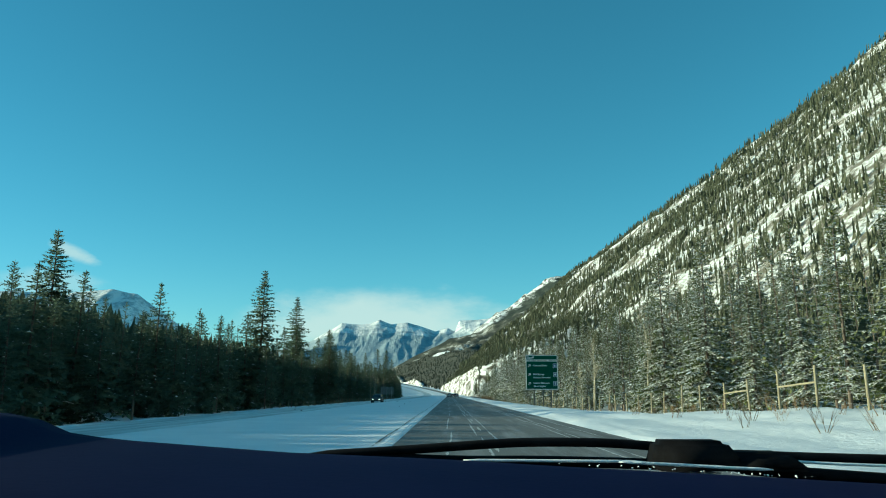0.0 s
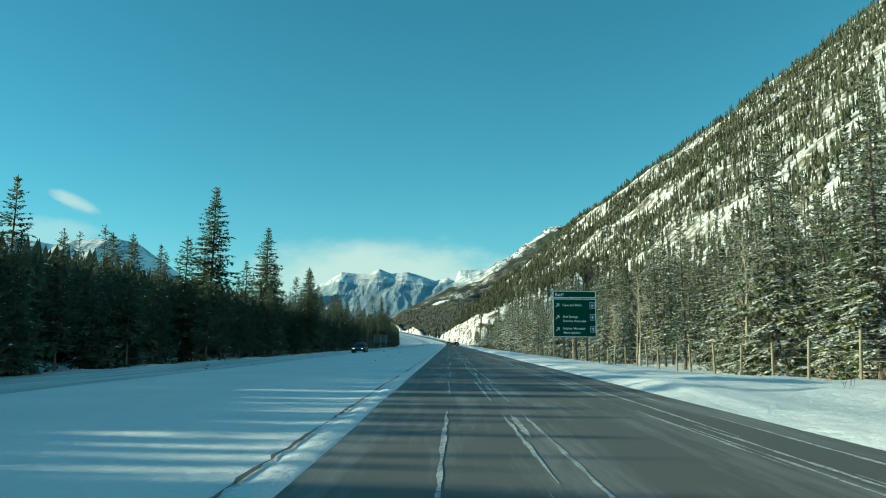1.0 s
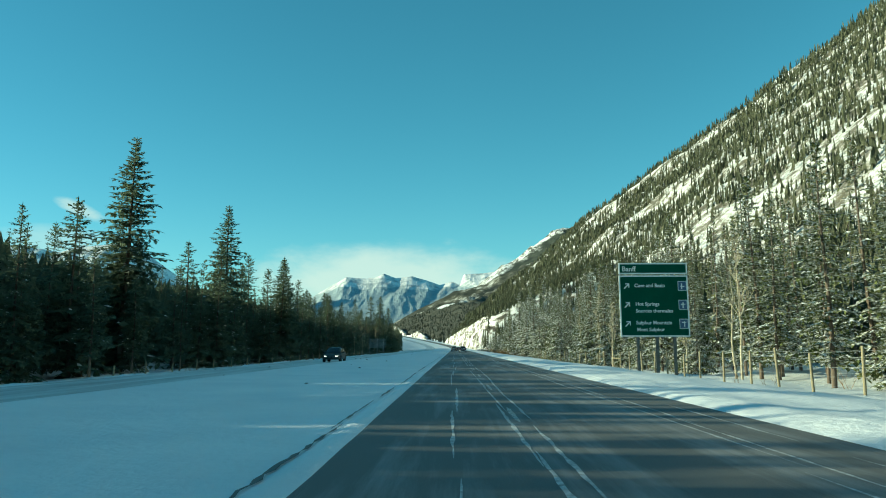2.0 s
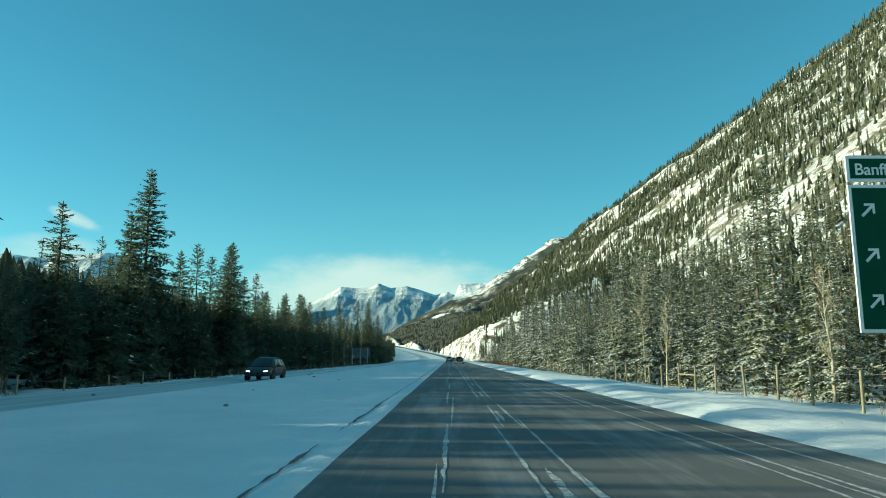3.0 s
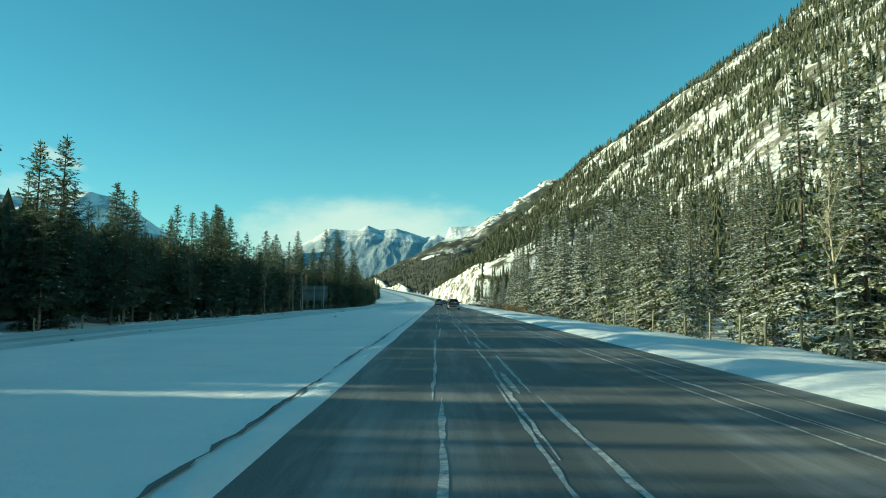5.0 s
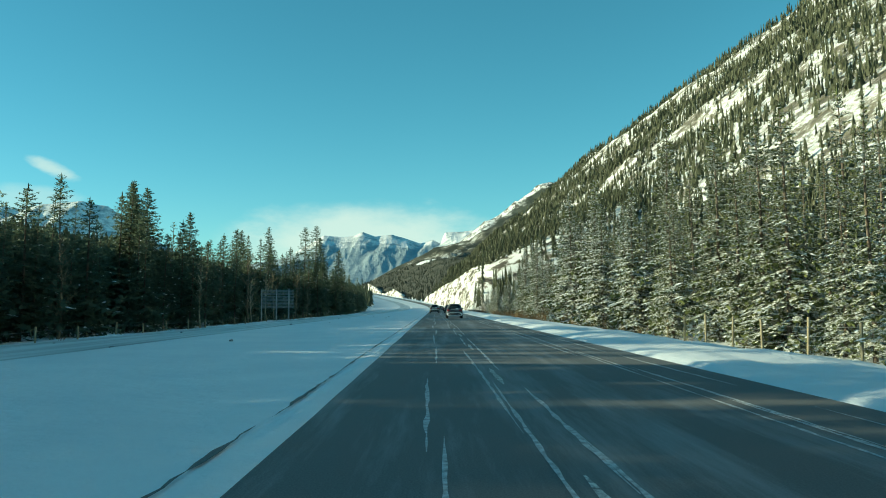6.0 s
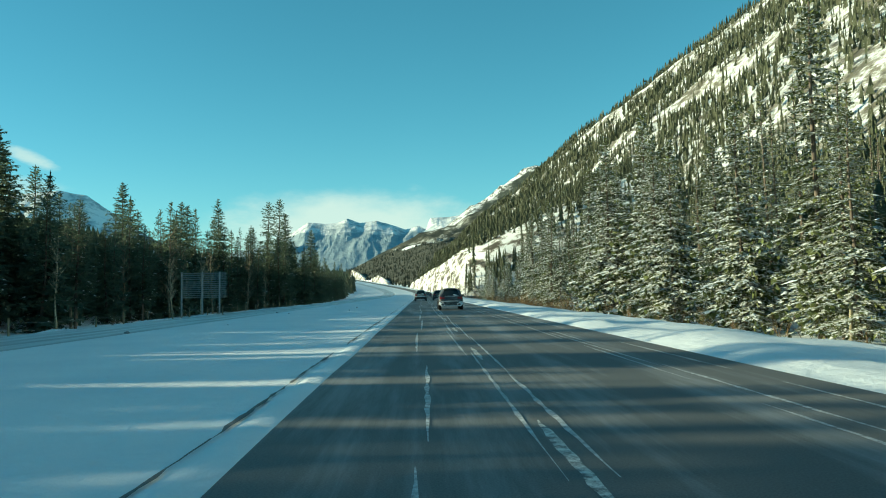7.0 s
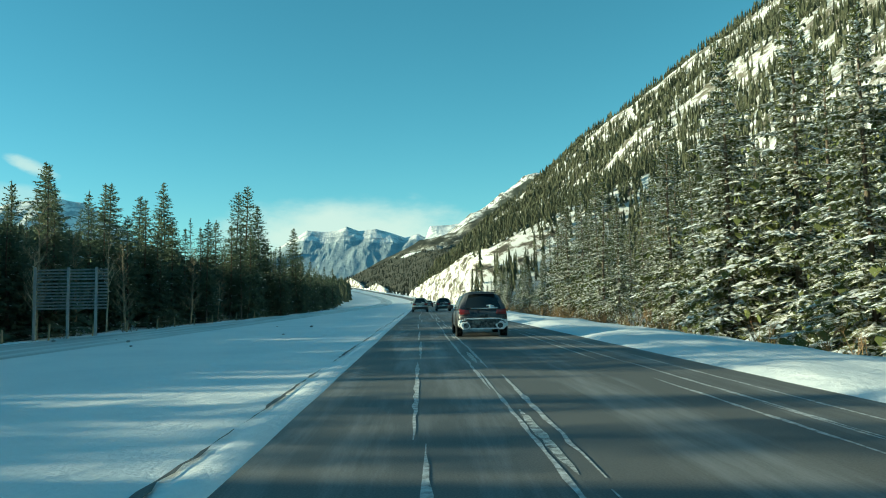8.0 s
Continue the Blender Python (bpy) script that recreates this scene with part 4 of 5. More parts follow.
def suv(name, label, colour, m, length=4.65, width=1.88, high=1.68, crusted=False, lit=False):
    """A parked-looking estate car that points along +y from its rear bumper at y = 0."""
    car = tagged(new(name), label, "car", "cars on the carriageways")
    coat = paint(name + "_paint", colour, 0.4 if crusted else 0.2)
    w, hb = width / 2, high * 0.60
    body = [ring(0.0, w * 0.78, 0.42, hb * 0.82, 3.5), ring(0.05, w * 0.9, 0.34, hb * 0.95, 4), ring(0.2, w * 0.97, 0.28, hb, 5), ring(0.7, w, 0.25, hb * 1.01, 6), ring(1.8, w, 0.24, hb * 1.0, 6),
            ring(3.0, w, 0.24, hb * 0.98, 6), ring(3.6, w * 0.99, 0.25, hb * 0.95, 5), ring(4.2, w * 0.95, 0.27, hb * 0.86, 4.5), ring(length - 0.15, w * 0.86, 0.3, hb * 0.74, 4), ring(length, w * 0.7, 0.36, hb * 0.62, 3.5)]
    part("body", loft("body", body), coat, car)
    def hoop(y, top, n=24):
        """A section of the cabin: it narrows from the waist to the roof."""
        pts = []
        for x, yy, z in ring(y, w * 0.93, hb - 0.15, top, 4, n):
            up = max(0.0, (z - hb) / (high - hb))
            pts.append((x * (1 - 0.29 * up), yy, z))
        return pts

    cab = [hoop(0.14, hb + 0.02), hoop(0.34, high * 0.8), hoop(0.62, high * 0.955), hoop(1.1, high), hoop(2.0, high), hoop(2.6, high * 0.965), hoop(3.1, high * 0.8), hoop(3.55, hb - 0.02)]
    part("cabin", loft("cabin", cab), coat, car)
    z0, z1 = hb + 0.04, high * 0.93
    part("rear_window", patch("rear_window", [(-w * 0.72, 0.1, z0), (w * 0.72, 0.1, z0), (w * 0.5, 0.46, z1), (-w * 0.5, 0.46, z1)], (0, -0.07, 0.02)), car_glass, car, "dark tinted rear window")
    part("windscreen", patch("windscreen", [(w * 0.7, 3.52, hb), (-w * 0.7, 3.52, hb), (-w * 0.62, 2.68, high * 0.945), (w * 0.62, 2.68, high * 0.945)], (0, 0.08, 0.03)), car_glass, car)
    for s in (-1, 1):
        for ya, yb, yc, yd in ((0.62, 1.28, 1.22, 0.74), (1.34, 2.12, 2.04, 1.3), (2.2, 3.2, 2.62, 2.12)):
            part("side_window", patch("side_window", [(s * w * 0.935, ya, hb + 0.03), (s * w * 0.935, yb, hb + 0.03), (s * w * 0.735, yc, high * 0.9), (s * w * 0.735, yd, high * 0.9)], (s * 0.03, 0, 0)), car_glass, car)
        lamp = part("tail_light", patch("tail_light", [(s * w * 0.5, -0.012, hb * 0.84), (s * w * 0.9, 0.03, hb * 0.82), (s * w * 0.93, 0.05, hb * 1.02), (s * w * 0.54, 0.0, hb * 0.98)], (0, -0.03, 0)), tail_red, car, "red tail light")
        part("bezel", box_mesh("bezel", w * 0.4, 0.02, 0.02, 0.005, (s * w * 0.72, -0.02, hb * 0.8)), black_plastic, lamp)
        part("head_light", patch("head_light", [(s * w * 0.45, length - 0.03, hb * 0.52), (s * w * 0.86, length - 0.2, hb * 0.54), (s * w * 0.88, length - 0.26, hb * 0.7), (s * w * 0.48, length - 0.05, hb * 0.68)], (0, 0.07, 0.03)), head_lit if lit else head_white, car)
        part("roof_rail", box_mesh("roof_rail", 0.04, 1.7, 0.04, 0.012, (s * w * 0.6, 1.55, high + 0.02)), black_plastic, car)
        mirror = part("mirror", loft("mirror", [ring(2.72, 0.06, -0.05, 0.05, 3), ring(2.78, 0.11, -0.08, 0.08, 3), ring(2.9, 0.1, -0.07, 0.07, 3), ring(2.95, 0.04, -0.03, 0.03, 3)]), coat, car)
        mirror.location = (s * (w + 0.1), 0, hb + 0.08)
        tip = rod_mesh("exhaust_tip", 0.075, 0.16, 16, None, Matrix.Rotation(math.pi / 2, 4, "X"))
        pipe = part("exhaust_tip", tip, chrome, car, "round exhaust tip ringed with ice")
        pipe.location = (s * w * 0.66, 0.1, 0.4)
        part("opening", rod_mesh("opening", 0.05, 0.01, 16, None, Matrix.Rotation(math.pi / 2, 4, "X")), rubber, pipe).location = (0, -0.152, 0)
        for yy in (0.86, length - 0.95):
            wheel(car, s * (w - 0.1), yy, 0.355, 0.23)
            arch = rod_mesh("arch", 0.42, 0.05, 24, None, Matrix.Rotation(math.pi / 2, 4, "Y"))
            part("wheel_arch", arch, black_plastic, car).location = (s * (w - 0.02) - 0.025, yy, 0.36)
    part("rear_bumper", loft("rear_bumper", [[(x, y, z) for x, y, z in ring(-0.07, w * 0.8, 0.32, 0.62, 4)], ring(-0.02, w * 0.92, 0.29, 0.66, 4), ring(0.16, w * 0.98, 0.27, 0.66, 4)]), salted if crusted else black_plastic, car, "salt-crusted rear bumper" if crusted else "")
    part("number_plate", box_mesh("number_plate", 0.34, 0.012, 0.15, 0.004, (0, -0.028, hb * 0.74)), salted if crusted else sign_white, car)
    part("plate_bar", box_mesh("plate_bar", 0.24, 0.006, 0.05, 0, (0, -0.037, hb * 0.74)), black_plastic, car)
    part("spoiler", box_mesh("spoiler", w * 1.1, 0.26, 0.035, 0.012, (0, 0.44, high * 0.965)), coat, car)
    part("grille", box_mesh("grille", w * 0.9, 0.03, 0.2, 0.02, (0, length - 0.03, hb * 0.5)), black_plastic, car)
    # crusted snow on ledges and round the exhaust tips
    crust = random.Random(len(name))

    def lump(x, y, z, sx, sy, sz):
        bm = bmesh.new()
        bmesh.ops.create_icosphere(bm, subdivisions=3, radius=0.5, matrix=Matrix.Translation((x, y, z)) @ Matrix.Diagonal((sx, sy, sz, 1)))
        for v in bm.verts:
            v.co.z += crust.uniform(-0.012, 0.012)
            v.co.y += crust.uniform(-0.01, 0.01)
        part("snow_crust", bm, bough_snow, car, "crusted snow and salt")

    for box in ((0, -0.075, hb * 0.665, w * 1.5, 0.07, 0.04), (0.05, 0.1, hb + 0.05, w * 1.15, 0.1, 0.07), (w * 0.28, 0.12, hb + 0.1, w * 0.4, 0.09, 0.1), (0, -0.06, 0.3, w * 1.2, 0.08, 0.05)):
        lump(*box)
    for s in (-1, 1) if crusted else ():
        for dx, dz, sx, sz in ((0.88, 0.55, 0.13, 0.1), (0.92, 0.44, 0.08, 0.15), (0.74, 0.59, 0.16, 0.05)):
            lump(s * w * dx, -0.045, dz, sx, 0.07, sz)
        bm, n = bmesh.new(), 18
        rings = []
        for k in range(n):
            a = 2 * math.pi * k / n
            r0, r1 = 0.085, 0.125 + crust.uniform(-0.02, 0.035) + 0.05 * max(0.0, s * math.cos(a))
            rings.append([bm.verts.new((s * w * 0.66 + r * 1.15 * math.cos(a), -0.085 - d, 0.4 + r * math.sin(a))) for r, d in ((r0, 0.0), ((r0 + r1) / 2, 0.03), (r1, 0.0))])
        for k in range(n):
            for j in range(2):
                bm.faces.new((rings[k][j], rings[k][j + 1], rings[(k + 1) % n][j + 1], rings[(k + 1) % n][j]))
        part("snow_crust", bm, bough_snow, car, "ring of crusted snow")
    car.matrix_basis = m
    return car


suv("car", "dark grey sport utility car crusted with road salt", (0.035, 0.042, 0.055), pose(2.15, 223.8, 0.0), 4.6, 1.8, 1.6, True)
suv("car", "dark green-black estate car with lit headlights on the snowy carriageway", (0.02, 0.03, 0.03), pose(-12.4, 122.6, -0.2, 0, 0, 180), 4.5, 1.82, 1.5, lit=True)
suv("car", "pale silver-green car on the frosted carriageway", (0.3, 0.34, 0.31), pose(-0.1, 281, 0.0), 4.8, 1.9, 1.75)
suv("car", "dark plum-coloured car on the frosted carriageway", (0.05, 0.045, 0.06), pose(2.85, 286, 0.0), 4.7, 1.9, 1.7)
suv("car", "small dark car far off down the road", (0.03, 0.035, 0.04), pose(1.8, 352, 0.0), 4.4, 1.8, 1.5)


# ---- lane lines and drifted streaks ----
def ribbon_mesh(name, length, wide, rng, ragged, step=0.25):
    verts, faces, n = [], [], max(2, int(length / step))
    for k in range(n + 1):
        y = length * k / n
        end = min(1, 4 * min(k, n - k) / n + 0.15)
        a, b = wide * end * (0.5 - rng.uniform(0, ragged)), wide * end * (0.5 - rng.uniform(0, ragged))
        verts += [(-a, y, 0), (b, y, 0)]
    for k in range(n):
        faces.append((2 * k, 2 * k + 1, 2 * k + 3, 2 * k + 2))
    return mesh_of(name, verts, faces)


rng = random.Random(17)
dash_kinds = [ribbon_mesh("lane_dash", 3.0, 0.13, rng, 0.25) for _ in range(4)]
for me in dash_kinds:
    me.materials.append(line_paint)
for k in range(64):
    y = -20 + 9 * k
    dash = part("lane_dash", dash_kinds[k % 4], None, road)
    dash.matrix_basis = pose(1.12 + float(centre(np.float64(y))), y, 0.004 + float(climb(np.float64(y))), math.degrees(math.atan(8.0e-5 * max(y - 350, 0))), 0, 0)
drift_snow = stained("thin_drifted_snow", (0.6, 0.62, 0.64), (0.15, 0.155, 0.16), 9, 0.42, 0.66, 0.8)
# the dark line where the sun has bared the asphalt along the shoulder
bare_kinds = [ribbon_mesh("bare_patch", rng.uniform(3.5, 7), rng.uniform(0.08, 0.13), rng, 0.6) for _ in range(6)]
for me in bare_kinds:
    me.materials.append(asphalt)
y = -6.0
while y < 330:
    bared = part("bare_patch", bare_kinds[rng.randrange(6)], None, road)
    bared.matrix_basis = pose(-1.9 + rng.uniform(-0.03, 0.03), y, 0.02, 0, 0, rng.uniform(-0.5, 0.5))
    y += rng.uniform(4.5, 7.5)

streak_kinds = [ribbon_mesh("snow_streak", rng.uniform(5, 11), rng.uniform(0.05, 0.11), rng, 0.42, 0.4) for _ in range(6)]
for me in streak_kinds:
    me.materials.append(drift_snow)
for u, gap in ((-0.04, 7.5), (0.95, 6.5), (1.32, 6.5), (3.7, 7.0), (4.0, 6.0), (4.7, 10)):
    y = -10 + rng.uniform(0, 5)
    while y < 360:
        streak = part("snow_streak", streak_kinds[rng.randrange(6)], None, road)
        streak.matrix_basis = pose(u + rng.uniform(-0.09, 0.09), y, 0.006, 0, 0, rng.uniform(-0.6, 0.6))
        y += gap * rng.uniform(0.75, 1.4)


# ---- road signs ----
def text_mesh(name, words, size):
    cu = bpy.data.curves.new(name, "FONT")
    cu.body, cu.size, cu.extrude, cu.offset, cu.resolution_u = words, size, 0.004, 0.006, 4
    ob = bpy.data.objects.new(name, cu)
    scene.collection.objects.link(ob)
    me = bpy.data.meshes.new_from_object(ob.evaluated_get(bpy.context.evaluated_depsgraph_get()))
    bpy.data.objects.remove(ob)
    me.name = name
    me.materials.clear()
    return me


def guide_sign():
    sign = tagged(new("road_sign"), "large green and white guide sign on steel posts in the snow", "road sign")
    x0, x1, y, top, low = 10.0, 14.15, 90.5, 6.35, 1.9
    cx, wide = (x0 + x1) / 2, x1 - x0
    for panel, za, zb in (("header_panel", top - 0.68, top), ("main_panel", low, top - 0.76)):
        face = part(panel, box_mesh(panel, wide - 0.08, 0.05, zb - za - 0.08, 0.0, (cx, y, (za + zb) / 2)), sign_green, sign, "green reflective panel")
        rim = bmesh.new()
        for sx, sz, px, pz in ((wide, 0.08, cx, za + 0.04), (wide, 0.08, cx, zb - 0.04), (0.08, zb - za - 0.16, x0 + 0.04, (za + zb) / 2), (0.08, zb - za - 0.16, x1 - 0.04, (za + zb) / 2)):
            bmesh.ops.create_cube(rim, size=1, matrix=Matrix.Translation((px, y - 0.004, pz)) @ Matrix.Diagonal((sx, 0.056, sz, 1)))
        part("border", rim, sign_white, face, "white border")
    turn = Matrix.Rotation(math.pi / 2, 4, "X")
    for words, dx, dz, size in (("Banff", 0.2, 0.5, 0.42), ("Cave and Basin", 0.92, 1.47, 0.3), ("Hot Springs", 0.95, 2.59, 0.3), ("Sources thermales", 0.95, 3.0, 0.3),
                                ("Sulphur Mountain", 0.95, 3.71, 0.3), ("Mont Sulphur", 0.98, 4.12, 0.3)):
        me = text_mesh("lettering", words, size)
        part("lettering", me, sign_white, sign, "white lettering").matrix_basis = Matrix.Translation((x0 + dx, y - 0.031, top - dz)) @ turn
    for dz in (1.4, 2.54, 3.68):
        bm = bmesh.new()
        outline = [(-0.19, -0.14), (-0.14, -0.19), (0.1, 0.05), (0.1, -0.1), (0.16, -0.1), (0.16, 0.16), (-0.1, 0.16), (-0.1, 0.1), (0.05, 0.1)]
        front = bm.faces.new([bm.verts.new((px, 0, pz)) for px, pz in outline])
        pushed = bmesh.ops.extrude_face_region(bm, geom=[front])
        bmesh.ops.translate(bm, verts=[v for v in pushed["geom"] if isinstance(v, bmesh.types.BMVert)], vec=(0, -0.006, 0))
        bmesh.ops.recalc_face_normals(bm, faces=bm.faces[:])
        part("arrow", bm, sign_white, sign, "white arrow").location = (x0 + 0.46, y - 0.027, top - dz)
        plate = part("pictogram_plate", box_mesh("pictogram_plate", 0.46, 0.02, 0.52, 0.02, (x0 + 3.8, y - 0.034, top - dz)), sign_blue, sign, "blue pictogram plate")
        part("plate_border", box_mesh("plate_border", 0.52, 0.012, 0.58, 0.02, (x0 + 3.8, y - 0.032, top - dz)), sign_white, plate)
        part("pictogram", box_mesh("pictogram", 0.07, 0.008, 0.34, 0.01, (x0 + 3.72 + 0.06 * dz * 0.5, y - 0.048, top - dz - 0.02)), sign_white, plate)
        part("pictogram", box_mesh("pictogram", 0.26, 0.008, 0.06, 0.01, (x0 + 3.8, y - 0.049, top - dz + 0.05 * dz - 0.1)), sign_white, plate)
    for px in (11.05, 12.2, 13.25):
        z = float(land(np.float64(px), np.float64(y))) - 0.5
        bm = bmesh.new()
        for sx, sy, oy in ((0.16, 0.02, -0.08), (0.16, 0.02, 0.08), (0.02, 0.16, 0)):
            bmesh.ops.create_cube(bm, size=1, matrix=Matrix.Translation((px, y + 0.13 + oy, (z + top - 0.1) / 2)) @ Matrix.Diagonal((sx, sy, top - 0.1 - z, 1)))
        part("post", bm, dull_steel, sign, "dull brown-grey steel post")


guide_sign()


def back_sign():
    sign = tagged(new("road_sign"), "back of a slatted aluminium road sign on three steel posts", "road sign")
    y, top, low, x0, x1 = 243.0, 3.72, 1.3, -23.7, -19.4
    slat = box_mesh("slat", x1 - x0, 0.04, 0.095, 0.012)
    slat.materials.append(sign_metal)
    n = 13
    for k in range(n):
        z = top - 0.1 - (top - low - 0.1) * k / (n - 1) - (0.06 if k > 3 else 0)
        ob = part("slat", slat, None, sign)
        ob.matrix_basis = pose((x0 + x1) / 2, y, z, random.Random(k).uniform(-4, 4), 0, 0)
    for px in (-23.78, -21.75, -20.05):
        z = float(land(np.float64(px), np.float64(y))) - 0.4
        part("post", box_mesh("post", 0.15, 0.1, top + 0.05 - z, 0.01, (px, y - 0.08, (top + 0.05 + z) / 2)), steel, sign, "grey steel post")
        for zz in (3.4, 2.2, 1.4):
            part("bracket", box_mesh("bracket", 0.24, 0.03, 0.06, 0.005, (px, y - 0.035, zz)), steel, sign)


back_sign()


# ---- fences ----
def fence(name, label, x, y0, y1, step, high, braces, seed, r=0.085):
    root = tagged(new(name), label, "fence")
    rng = random.Random(seed)
    kinds = [rod_mesh("post", r, high + 0.6, 9, r * 0.93) for _ in range(1)]
    kinds[0].materials.append(post_wood)
    y, posts = y0, []
    while y < y1:
        px = x + rng.uniform(-0.15, 0.15)
        z = float(land(np.float64(px), np.float64(y)))
        ob = part("post", kinds[0], None, root)
        ob.matrix_basis = pose(px, y, z - 0.6, rng.uniform(-2.5, 2.5), rng.uniform(-2.5, 2.5), 0) @ Matrix.Diagonal((1, 1, rng.uniform(0.93, 1.05), 1))
        posts.append((px, y, z))
        y += step * rng.uniform(0.9, 1.1)
    for k in braces:
        (xa, ya, za), (xb, yb, zb) = posts[k], posts[k + 1]
        a, b = Vector((xa, ya, za + high * 0.62)), Vector((xb, yb, zb + high * 0.62))
        rail = rod_mesh("rail", 0.055, (b - a).length, 8)
        part("rail", rail, post_wood, root, "round brace rail").matrix_basis = Matrix.Translation(a) @ (b - a).to_track_quat("Z", "Y").to_matrix().to_4x4()
    for hgt in (0.35, 0.8, 1.25, 1.7, 2.0):
        if hgt > high:
            continue
        vs, fs = [], []
        tube_pts = [(px, py, pz + hgt) for px, py, pz in posts]
        for (ax, ay, az) in tube_pts:
            vs += [(ax - 0.004, ay, az - 0.004), (ax + 0.004, ay, az - 0.004), (ax, ay, az + 0.005)]
        for k in range(len(tube_pts) - 1):
            for j in range(3):
                a, b = 3 * k + j, 3 * k + (j + 1) % 3
                fs.append((a, b, b + 3, a + 3))
        part("wire", mesh_of("wire", vs, fs), steel, root)
    return root


fence("fence", "tall fence of weathered round wooden posts in the snow", 18.4, 14.3, 204, 4.1, 2.1, (5, 7, 27), 3, 0.075)
fence("fence", "low fence of thin posts along the forest edge", -23.2, 96, 300, 5.2, 1.0, (), 4, 0.06)


# ---- bare trees and shrubs ----
def limb(vs, fs, rng, start, way, length, r, depth, spread):
    pts, radii, n = [], [], 4 if r > 0.03 else 2
    p, d = Vector(start), Vector(way).normalized()
    for k in range(n + 1):
        pts.append(tuple(p))
        radii.append(r * (1 - 0.6 * k / n))
        d = (d + Vector((rng.uniform(-1, 1), rng.uniform(-1, 1), rng.uniform(-0.2, 0.8))) * 0.13).normalized()
        p = p + d * (length / n)
    base, sides = len(vs), 5 if r > 0.03 else 3
    for k, (q, rr) in enumerate(zip(pts, radii)):
        ahead = (Vector(pts[min(k + 1, n)]) - Vector(pts[max(k - 1, 0)])).normalized()
        a = ahead.orthogonal().normalized()
        b = ahead.cross(a)
        for j in range(sides):
            t = 2 * math.pi * j / sides
            vs.append(tuple(Vector(q) + (a * math.cos(t) + b * math.sin(t)) * rr))
    for k in range(n):
        for j in range(sides):
            i0, i1 = base + k * sides + j, base + k * sides + (j + 1) % sides
            fs.append((i0, i1, i1 + sides, i0 + sides))
    if depth:
        for _ in range(rng.randint(3, 5)):
            k = rng.randint(1, n)
            side = Vector((rng.uniform(-1, 1), rng.uniform(-1, 1), rng.uniform(0.25, 1.1))).normalized()
            limb(vs, fs, rng, pts[k], (d * (1 - spread) + side * spread), length * rng.uniform(0.4, 0.62), radii[k] * 0.62, depth - 1, spread)


def bare_tree(seed, h, m, label, group, bare=0.45, spread=0.6, r=0.1):
    rng = random.Random(seed)
    root = tagged(new("bare_tree"), label, "tree", group)
    tv, tf, cv, cf = [], [], [], []
    pts, p = [], Vector((0, 0, -0.4))
    for k in range(9):
        pts.append(tuple(p))
        p += Vector((rng.uniform(-0.12, 0.12), rng.uniform(-0.12, 0.12), (h + 0.4) / 8))
    tube(tv, tf, pts, [r * (1 - 0.85 * k / 8) for k in range(9)], 8)
    for k in range(int(9 * bare), 9):
        for _ in range(4):
            a = rng.uniform(0, 7)
            limb(cv, cf, rng, pts[k], (math.cos(a) * spread, math.sin(a) * spread, 0.8), h * 0.2 * rng.uniform(0.7, 1.2) * (1.25 - k / 11), r * 0.4 * (1 - 0.07 * k), 2, 0.6)
    part("trunk", mesh_of("trunk", tv, tf, True), m, root)
    part("crown", mesh_of("crown", cv, cf), m, root)
    return root


aspens = [bare_tree(s, h, pale_bark, "bare pale-barked aspen among the spruces", "bare aspens", b, 0.45, 0.11) for s, h, b in ((81, 11.0, 0.5), (82, 9.5, 0.45), (83, 8.0, 0.35))]
ASPENS = [(20.6, 99.0), (21.2, 101.5), (20.8, 140.0), (20.4, 146.0), (20.0, 158.0), (21.0, 112.0), (19.4, 224.0), (20.5, 72.0), (-26.5, 248.0), (-28.0, 262.0), (-25.0, 222.0), (-26.4, 290.0)]
for k, (x, y) in enumerate(ASPENS):
    z, n = float(land(np.float64(x), np.float64(y))), k % 3
    m = pose(x, y, z, 0, 0, 47 * k) @ Matrix.Diagonal((1, 1, 0.85 + 0.05 * (k % 5), 1)) @ (Matrix.Scale(0.72, 4) if x < 0 else Matrix())
    if k < 3:
        aspens[n].matrix_basis = m
    else:
        copy_thing(aspens[n], pose(0, 0, 0)).matrix_basis = m


poplar_bark = material("grey_poplar_bark", (0.26, 0.22, 0.16), 0.9, 0, 0.2)
link(poplar_bark, ramp(poplar_bark, grain(poplar_bark, 5, 6, 0.7, (1, 1, 0.5)), [(0.35, (0.12, 0.1, 0.075)), (0.6, (0.32, 0.27, 0.19))]), shader(poplar_bark).inputs["Base Color"])
crooked = [bare_tree(s, h, poplar_bark, "bare spreading poplar in front of the dark spruces", "bare poplars", 0.3, 0.8, 0.15) for s, h in ((85, 9.0), (86, 8.0))]
for k, (x, y, size) in enumerate(((-27.5, 250.0, 1.0), (-28.5, 257.0, 0.95), (-26.8, 263.0, 0.8), (-29.5, 243.0, 1.0), (-27.0, 281.0, 0.9), (-28.0, 298.0, 0.9), (-27.0, 228.0, 0.85), (-28.0, 200.0, 0.9))):
    m = pose(x, y, float(land(np.float64(x), np.float64(y))), 0, 0, 61 * k) @ Matrix.Scale(size, 4)
    if k < 2:
        crooked[k].matrix_basis = m
    else:
        copy_thing(crooked[k % 2], pose(0, 0, 0)).matrix_basis = m


